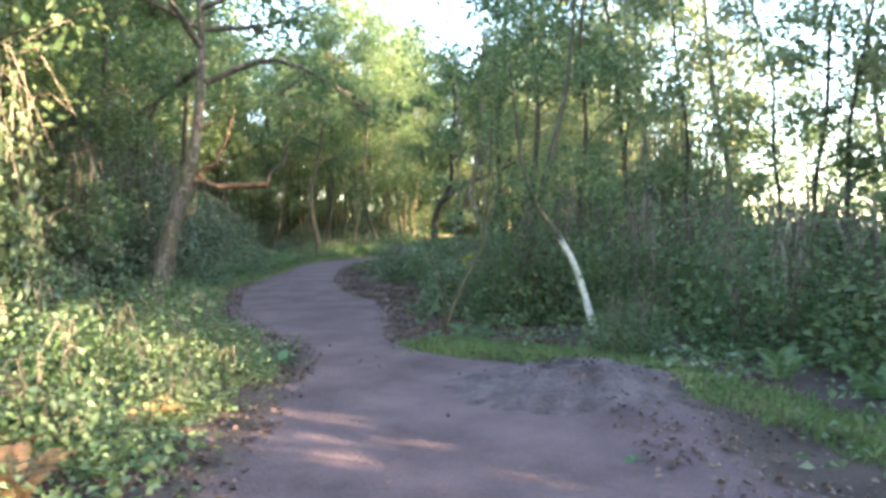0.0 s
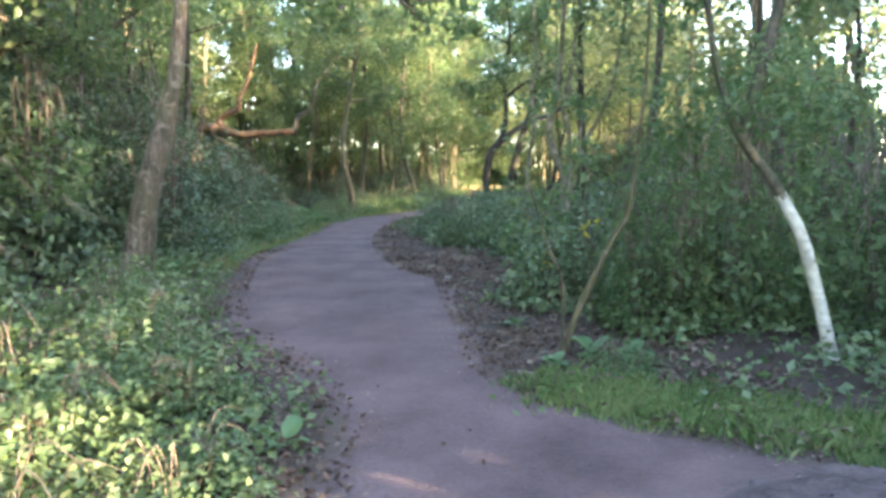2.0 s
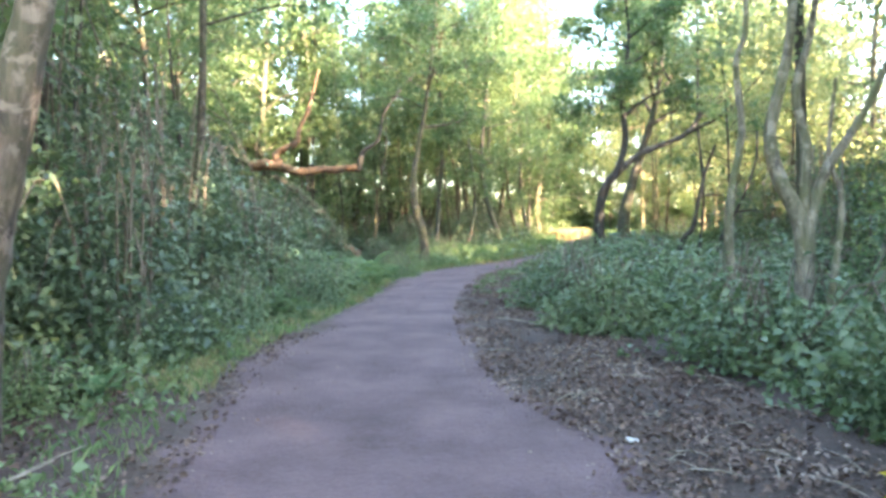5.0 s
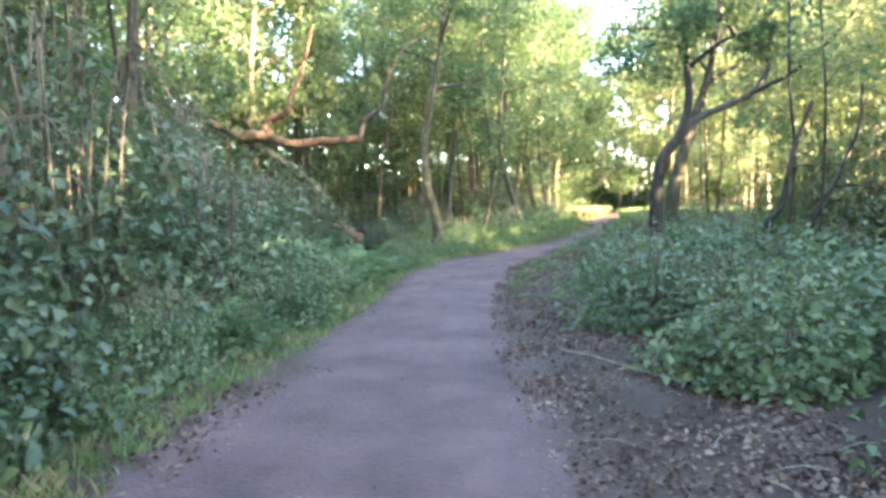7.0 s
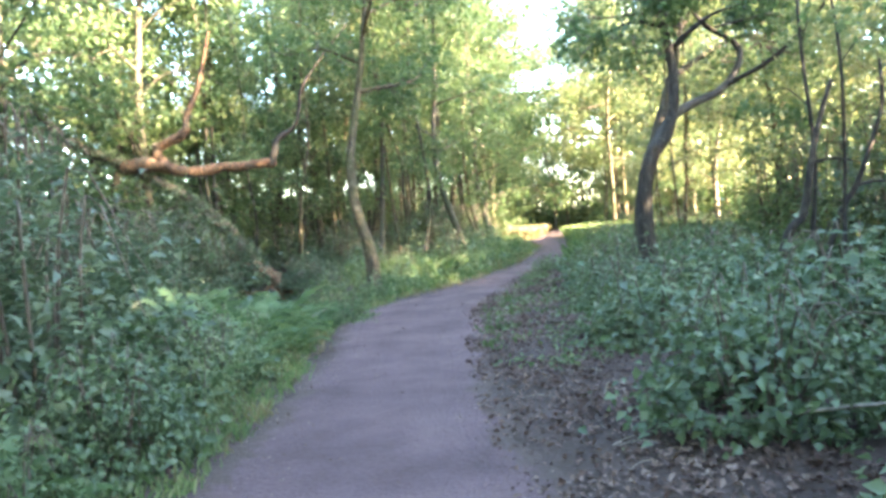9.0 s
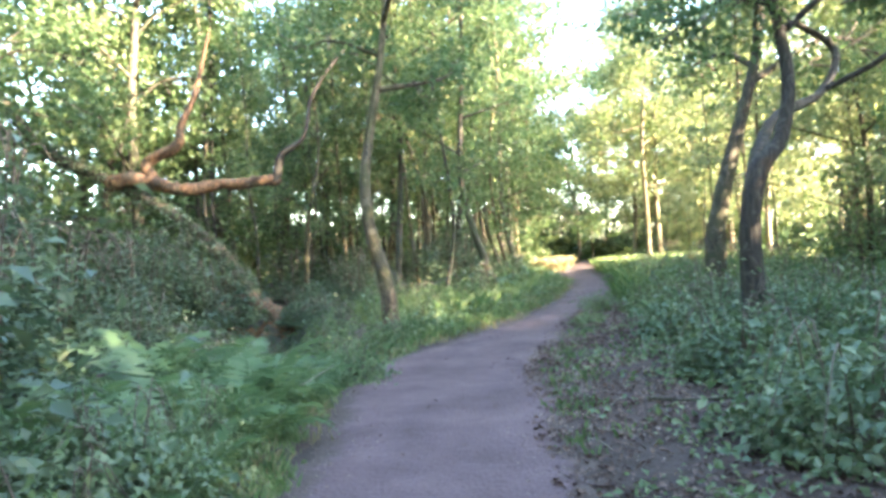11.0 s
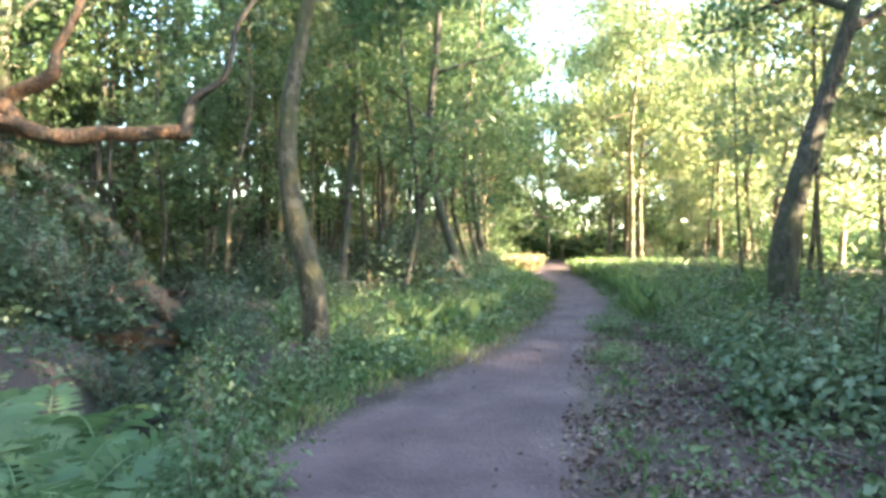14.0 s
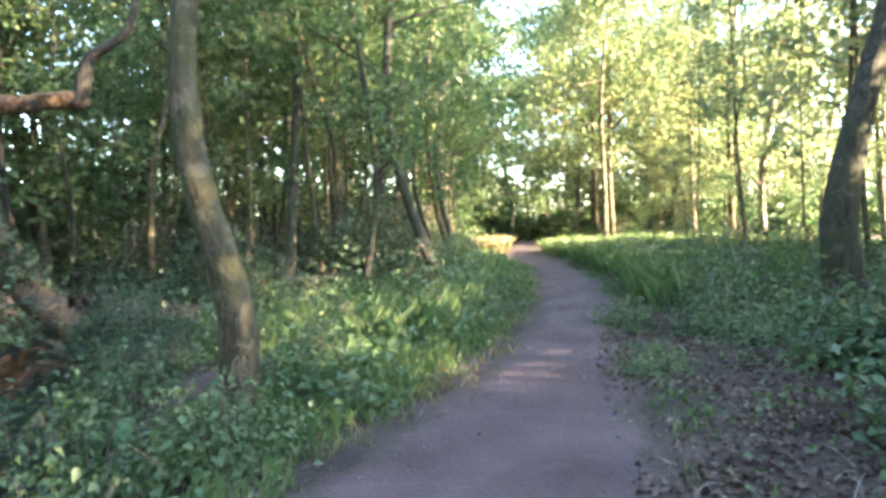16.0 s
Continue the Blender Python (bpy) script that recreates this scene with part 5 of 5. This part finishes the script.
cover("ground_ivy", "dark ivy over the bank of the ditch", tufted(np.column_stack([rng.uniform(-11.5, -7.2, 240), rng.uniform(24, 32, 240)]), 16, 0.16), 0.085, LEAF_DARK, rng, 0.3)
# Sun and shade put into leaf colour: dark undergrowth left, yellow right.
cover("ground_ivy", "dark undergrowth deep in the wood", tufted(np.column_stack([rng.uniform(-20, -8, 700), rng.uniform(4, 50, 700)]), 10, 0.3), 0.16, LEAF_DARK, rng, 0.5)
cover("ground_ivy", "sunlit undergrowth under the far trees", tufted(np.column_stack([rng.uniform(4, 22, 600), rng.uniform(14, 62, 600)]), 10, 0.3), 0.16, LEAF_SUNLIT, rng, 0.5)


# ---- ferns, each frond a part ----
def frond_mesh(seed):
    rng = np.random.default_rng(seed)
    k = 20
    vs, fs = [], []
    line = [(0.95 * t, 0.0, 0.75 * t - 0.62 * t * t * t) for t in np.linspace(0, 1, k)]
    for i in range(1, k):
        c = np.array(line[i])
        t = i / (k - 1)
        ln = 0.26 * math.sin(math.pi * min(1, 0.25 + 0.78 * t)) ** 0.8 + 0.015
        for sgn in (-1, 1):
            d = np.array([0.45, sgn * 0.9, -0.12 + rng.normal(0, 0.08)])
            w = np.array([0.023, 0, 0.013])
            b = len(vs)
            vs += [c - w * 0.3, c + d * ln * 0.45 + w, c + d * ln, c + d * ln * 0.4 - w]
            fs += [(b, b + 1, b + 2), (b, b + 2, b + 3)]
    b = len(vs)
    for i, c in enumerate(line):
        vs += [np.array(c) + [0, 0.006, 0], np.array(c) - [0, 0.006, 0]]
        if i:
            q = b + 2 * i
            fs.append((q - 2, q, q + 1, q - 1))
    me = bpy.data.meshes.new("frond")
    me.from_pydata([tuple(v) for v in vs], [], fs)
    me.materials.append(LEAF_FERN)
    return me


FRONDS = [frond_mesh(i) for i in range(3)]
LEAF_RUSTY = leaf_material("dead_bracken", [(0.1, (0.12, 0.065, 0.035)), (0.5, (0.22, 0.125, 0.065)), (0.9, (0.32, 0.2, 0.11))], 0.2, 0.7)
RUSTY = []
for old in FRONDS:
    me = old.copy()
    me.materials.clear()
    me.materials.append(LEAF_RUSTY)
    RUSTY.append(me)


def fern(x, y, s, seed, fronds=FRONDS, label="green bracken fern with arching fronds beside the path"):
    rng = np.random.default_rng(seed)
    t = empty("fern", label, "fern", "ferns", (x, y, ground_z(x, y)))
    n = int(rng.integers(7, 11))
    for k in range(n):
        fr = new("frond", fronds[k % 3])
        fr.parent = t
        q = s * rng.uniform(0.9, 1.35)
        fr.matrix_basis = pose(0, 0, 0, rng.uniform(-14, 14), rng.uniform(-32, 8), 360 * k / n + rng.uniform(-15, 15)) @ Matrix.Diagonal((q, q, q, 1))


for k, (x, y, s) in enumerate([(-5.9, 21.0, 0.8), (-6.3, 21.9, 0.95), (-5.8, 22.6, 0.85), (-6.6, 23.0, 1.0), (-6.0, 23.6, 0.9), (-7.1, 22.0, 1.0), (-5.9, 24.5, 0.8), (-6.9, 24.2, 0.9), (-5.6, 23.1, 0.6), (-7.4, 23.4, 1.0), (-6.6, 20.4, 0.9), (-5.5, 21.6, 0.6), (-6.4, 25.4, 0.8), (-6.3, 24.6, 1.0), (-6.9, 25.1, 1.0), (-6.05, 23.9, 0.95), (-7.3, 25.8, 0.9), (-5.6, 24.4, 0.75), (-6.7, 23.7, 1.0), (-5.75, 22.0, 0.85), (-5.5, 20.4, 0.6),
                               (3.1, 5.8, 0.36), (3.6, 5.2, 0.4), (4.0, 6.2, 0.42), (-0.3, 21.4, 0.7), (0.6, 23.0, 0.8), (0.9, 20.2, 0.8), (-5.7, 17.2, 0.6), (-5.6, 19.4, 0.6), (1.0, 28.2, 0.7), (2.4, 29.4, 0.7)]):
    fern(x, y, s, 500 + k)


for k, (x, y, s) in enumerate([(-2.25, 3.3, 0.35), (-2.7, 4.1, 0.35), (-2.15, 4.7, 0.25), (-3.3, 6.6, 0.3), (-2.7, 2.4, 0.3), (-9.0, 30.4, 0.7), (-8.6, 31.8, 0.7)]):
    fern(x, y, s, 900 + k, RUSTY, "dead rust brown bracken collapsing among green leaves")


# ---- broad-leaved docks ----
def dock_leaf(seed):
    rng = np.random.default_rng(seed)
    vs, fs = [], []
    n, m = 8, 5
    for i in range(n):
        t = i / (n - 1)
        w = 0.42 * math.sin(math.pi * (0.06 + 0.9 * t)) ** 0.7
        for j in range(m):
            u = (j / (m - 1) - 0.5) * 2
            vs.append((0.35 + t, w * u, 0.5 * t - 0.55 * t * t + 0.1 * abs(u) + 0.025 * math.sin(9 * t + 5 * u + seed) + rng.normal(0, 0.006)))
    for i in range(n - 1):
        for j in range(m - 1):
            a = i * m + j
            fs.append((a, a + 1, a + m + 1, a + m))
    b = len(vs)
    for i in range(4):
        x = 0.36 * i / 3
        z = -0.02 * (3 - i)
        vs += [(x, 0.02, z), (x, -0.02, z), (x, 0, z + 0.03)]
        if i:
            q = b + 3 * i
            fs += [(q - 3, q, q + 1, q - 2), (q - 2, q + 1, q + 2, q - 1), (q - 1, q + 2, q, q - 3)]
    me = bpy.data.meshes.new("leaf")
    me.from_pydata(vs, [], fs)
    me.materials.append(LEAF_BIG)
    me.polygons.foreach_set("use_smooth", np.ones(len(me.polygons), bool))
    return me


DOCKS = [dock_leaf(i) for i in range(3)]


def dock(x, y, s, n, seed):
    rng = np.random.default_rng(seed)
    t = empty("dock_plant", "low plant with large pale green oval leaves", "plant", "dock plants", (x, y, ground_z(x, y) + 0.01))
    for k in range(n):
        lf = new("leaf", DOCKS[k % 3])
        lf.parent = t
        q = s * rng.uniform(0.7, 1.2)
        lf.matrix_basis = pose(0, 0, 0, rng.uniform(-20, 20), rng.uniform(-45, 0), 360 * k / n + rng.uniform(-20, 20)) @ Matrix.Diagonal((q, q, q, 1))


for k, (x, y, s, n) in enumerate([(0.22, 8.4, 0.15, 8), (0.5, 8.25, 0.13, 6), (-0.1, 8.1, 0.13, 6), (-4.5, 28.6, 0.2, 7), (-4.2, 29.1, 0.18, 6), (-1.75, 6.7, 0.14, 5), (-2.1, 6.0, 0.12, 5), (-2.6, 3.6, 0.2, 7), (-3.1, 4.6, 0.18, 6), (-5.3, 12.9, 0.22, 7), (-6.9, 26.4, 0.25, 7), (-6.2, 27.4, 0.22, 6), (0.4, 22.4, 0.2, 6), (-1.5, 25.4, 0.16, 6), (-0.3, 9.4, 0.12, 5), (1.2, 3.9, 0.07, 5)]):
    dock(x, y, s, n, 700 + k)

# ---- mound, ditch, fallen wood ----
mound = empty("soil_mound", "dark heap of cindery soil at the path edge", "mound", at=(1.05, 5.55, 0))
mv, mf, n, m = [], [], 24, 56
for i in range(n + 1):
    r = i / n
    for j in range(m):
        a = 2 * math.pi * j / m
        x, y = 1.3 * r * math.cos(a), 1.0 * r * math.sin(a)
        mv.append((x, y, max(ground_z(1.05 + x, 5.55 + y), -0.01) + 0.075 * (1 - r ** 3) - 0.012 + (1 - r ** 4) * (0.05 * smooth_noise(x, y, 5.0, 4) + 0.035 * smooth_noise(x, y, 11.0, 8)) - (0.05 if i == n else 0)))
for i in range(n):
    for j in range(m):
        mf.append((i * m + j, (i + 1) * m + j, (i + 1) * m + (j + 1) % m, i * m + (j + 1) % m))
link_mesh("loose_soil", mv, mf, MOUND, mound)
# Black clod soil; in the scrape it also stands for a hollow's shade.
DARK_SOIL = soil_material("black_soil_and_shade", [(0.25, (0.018, 0.013, 0.013)), (0.5, (0.04, 0.028, 0.029)), (0.8, (0.08, 0.06, 0.06))], 3.0, 40.0, 0.02)
hv, hf = [], []
for i in range(7):
    for j in range(18):
        a, r = 2 * math.pi * j / 18, i / 6 * (1 + 0.3 * smooth_noise(math.cos(2 * math.pi * j / 18), math.sin(2 * math.pi * j / 18), 1.8, 12))
        x, y = 0.1 + 0.34 * r * math.cos(a), 0.12 + 0.2 * r * math.sin(a)
        q = (x / 1.15) ** 2 + (y / 0.8) ** 2
        hv.append((x, y, max(ground_z(1.05 + x, 5.55 + y), -0.01) + 0.06 * (1 - q) + 0.05 * smooth_noise(x, y, 5.0, 4) + 0.035 * smooth_noise(x, y, 11.0, 8) + 0.008 + 0.03 * smooth_noise(x, y, 9.0, 14) - 0.03 * (i == 6)))
        if i < 6:
            hf.append((i * 18 + j, (i + 1) * 18 + j, (i + 1) * 18 + (j + 1) % 18, i * 18 + (j + 1) % 18))
link_mesh("scrape", hv, hf, DARK_SOIL, mound, "dark soil scrape with its hollow's shade in the colour")
rng = np.random.default_rng(9)
clod = bpy.data.meshes.new("clod")
bm = bmesh.new()
bmesh.ops.create_icosphere(bm, subdivisions=2, radius=1)
for v in bm.verts:
    v.co *= 0.8 + 0.35 * noise.noise(v.co * 1.7)
bm.to_mesh(clod)
bm.free()
clod.materials.append(DARK_SOIL)
for k in range(80):
    c = new("clod", clod)
    c.parent = mound
    x, y = rng.normal(0.05, 0.4), rng.normal(0.0, 0.28)
    q = rng.uniform(0.005, 0.018)
    c.matrix_basis = pose(x, y, max(ground_z(1.05 + x, 5.55 + y), 0) + 0.02 + 0.06 * max(0.0, 1 - (x / 1.3) ** 2 - y * y) + 0.02, rng.uniform(0, 360), rng.uniform(0, 360), 0) @ Matrix.Diagonal((q, q, q * 0.7, 1))

dy = np.arange(24.0, 36.0, 0.3)
dv, df = [], []
for i, y in enumerate(dy):
    cx = float(np.interp(y, DITCH[:, 1], DITCH[:, 0]))
    for j in range(9):
        x = cx - 0.8 + 0.2 * j
        dv.append((x, y, ground_z(x, y) + 0.015))
        if i and j:
            q = i * 9 + j
            df.append((q - 10, q - 9, q, q - 1))
tagged(link_mesh("ditch_mud", dv, df, WET_MUD), "wet black mud in the bottom of the ditch", "mud", kind="structure")


def fallen_branch(pts, r, mat, label, seed, twig=True):
    x, y = pts[0][:2]
    t = empty("fallen_branch", label, "branch", "", (x, y, ground_z(x, y)))
    w = [(p[0], p[1], ground_z(p[0], p[1]) + p[2]) for p in pts]
    limb("wood", [tube(local(t, w), np.linspace(r, r * 0.35, len(w)), 7, 4, 0.1, seed)], mat, t)
    if twig and len(w) > 2:
        c = local(t, w)[len(w) // 2]
        limb("twig", [tube([c, (c[0] + 0.12, c[1] + 0.2, c[2] + 0.06), (c[0] + 0.2, c[1] + 0.45, c[2] + 0.08)], [r * 0.5, r * 0.35, 0.003], 5, 3, 0.1, seed)], mat, t)


tw = []
for k in range(260):
    y = rng.uniform(7.5, 31)
    x = float(right_edge(y)) + rng.uniform(-0.1, 1.8) if k % 3 else float(left_edge(y)) - rng.uniform(0.0, 1.6)
    a, ln = rng.uniform(0, 6.28), rng.uniform(0.08, 0.4)
    z0, dx, dyy = ground_z(x, y) + 0.025, math.cos(a) * ln, math.sin(a) * ln
    tw.append(tube([(x, y, z0), (x + dx * 0.5, y + dyy * 0.5, z0 + 0.03), (x + dx, y + dyy, z0 + 0.01)], [0.005, 0.004, 0.002], 4, 2, 0.0, k))
tagged(limb("fallen_twigs", tw, PALE_STICK), "thin pale twigs scattered over the litter", "twigs", kind="stuff")
fallen_branch([(-2.35, 17.2, 0.03), (-2.1, 16.9, 0.05), (-1.75, 16.4, 0.06), (-1.5, 15.9, 0.12)], 0.011, PALE_STICK, "bleached fallen branch lying on leaf litter", 1)
fallen_branch([(-2.0, 18.4, 0.05), (-1.6, 18.0, 0.12), (-1.0, 17.6, 0.3), (-0.4, 17.4, 0.35)], 0.014, PALE_STICK, "bare fallen branch caught in the brambles", 2)
fallen_branch([(-2.3, 22.4, 0.03), (-1.8, 22.1, 0.07), (-1.2, 22.0, 0.2)], 0.015, BARK_BROWN, "thin brown fallen branch by the brambles", 3)
fallen_branch([(-4.75, 11.0, 0.02), (-4.55, 11.15, 0.06), (-4.35, 11.35, 0.14)], 0.014, PALE_STICK, "short pale stick under the oak", 4)
fallen_branch([(-5.7, 21.6, 0.1), (-5.4, 22.0, 0.3), (-5.1, 22.5, 0.45)], 0.01, PALE_STICK, "thin pale stick standing in the ferns", 5, False)
fallen_branch([(-5.9, 32.5, 0.55), (-5.2, 32.4, 0.6), (-4.6, 32.4, 0.66)], 0.012, PALE_STICK, "pale broken branch low between the trees", 6, False)
fallen_branch([(3.0, 9.6, 0.9), (4.0, 8.6, 0.75), (5.2, 7.8, 0.6), (6.0, 7.0, 0.65)], 0.03, BARK_DARK, "dark dead branch hung in the shrubs", 7)
log = empty("rotten_log", "rotten reddish log at the ditch edge", "log", at=(-9.6, 31.4, ground_z(-9.6, 31.4)))
limb("wood", [tube(local(log, [(-10.7, 33.6, 0.85), (-10.1, 33.1, 0.6), (-9.4, 32.5, 0.3), (-8.8, 32.0, 0.0), (-8.4, 31.6, -0.25)]), [0.2, 0.24, 0.22, 0.2, 0.15], 10, 5, 0.22, 4)], BARK_DEAD_SUNLIT, log)
for x, y, s, lab in [(-0.32, 10.45, 0.06, "pale flat stone in the litter"), (-0.55, 10.9, 0.05, "small pale stone in the litter"), (-1.1, 12.4, 0.04, "small pale stone by the path")]:
    st = new("stone", clod.copy())
    st.data.materials.clear()
    st.data.materials.append(STONE)
    st.matrix_basis = pose(x, y, ground_z(x, y) + 0.02, 0, 0, 40 * s * 100) @ Matrix.Diagonal((s * 1.5, s, s * 0.45, 1))
    tagged(st, lab, "stone", "stones")
for k, (x, y, z, n) in enumerate([(0.02, 11.3, 0.25, 14), (0.1, 10.4, 0.45, 8), (0.3, 9.3, 0.9, 8)]):
    g = empty("yellow_sprig", "sprig of yellowing leaves on a bramble", "plant", "yellow sprigs", (x, y, ground_z(x, y)))
    limb("stem", [tube([(0.1, 0.05, 0), (0.05, 0, z * 0.6), (0, 0, z)], [0.006, 0.005, 0.003], 5, 3, 0, k)], TWIG, g)
    v, f = leaves_mesh(np.array([0, 0, z]) + rng.normal(0, 0.06, (n, 3)), 0.08, 0.05, rng)
    link_mesh("leaves", v, f, LEAF_GOLD, g, smooth=False)
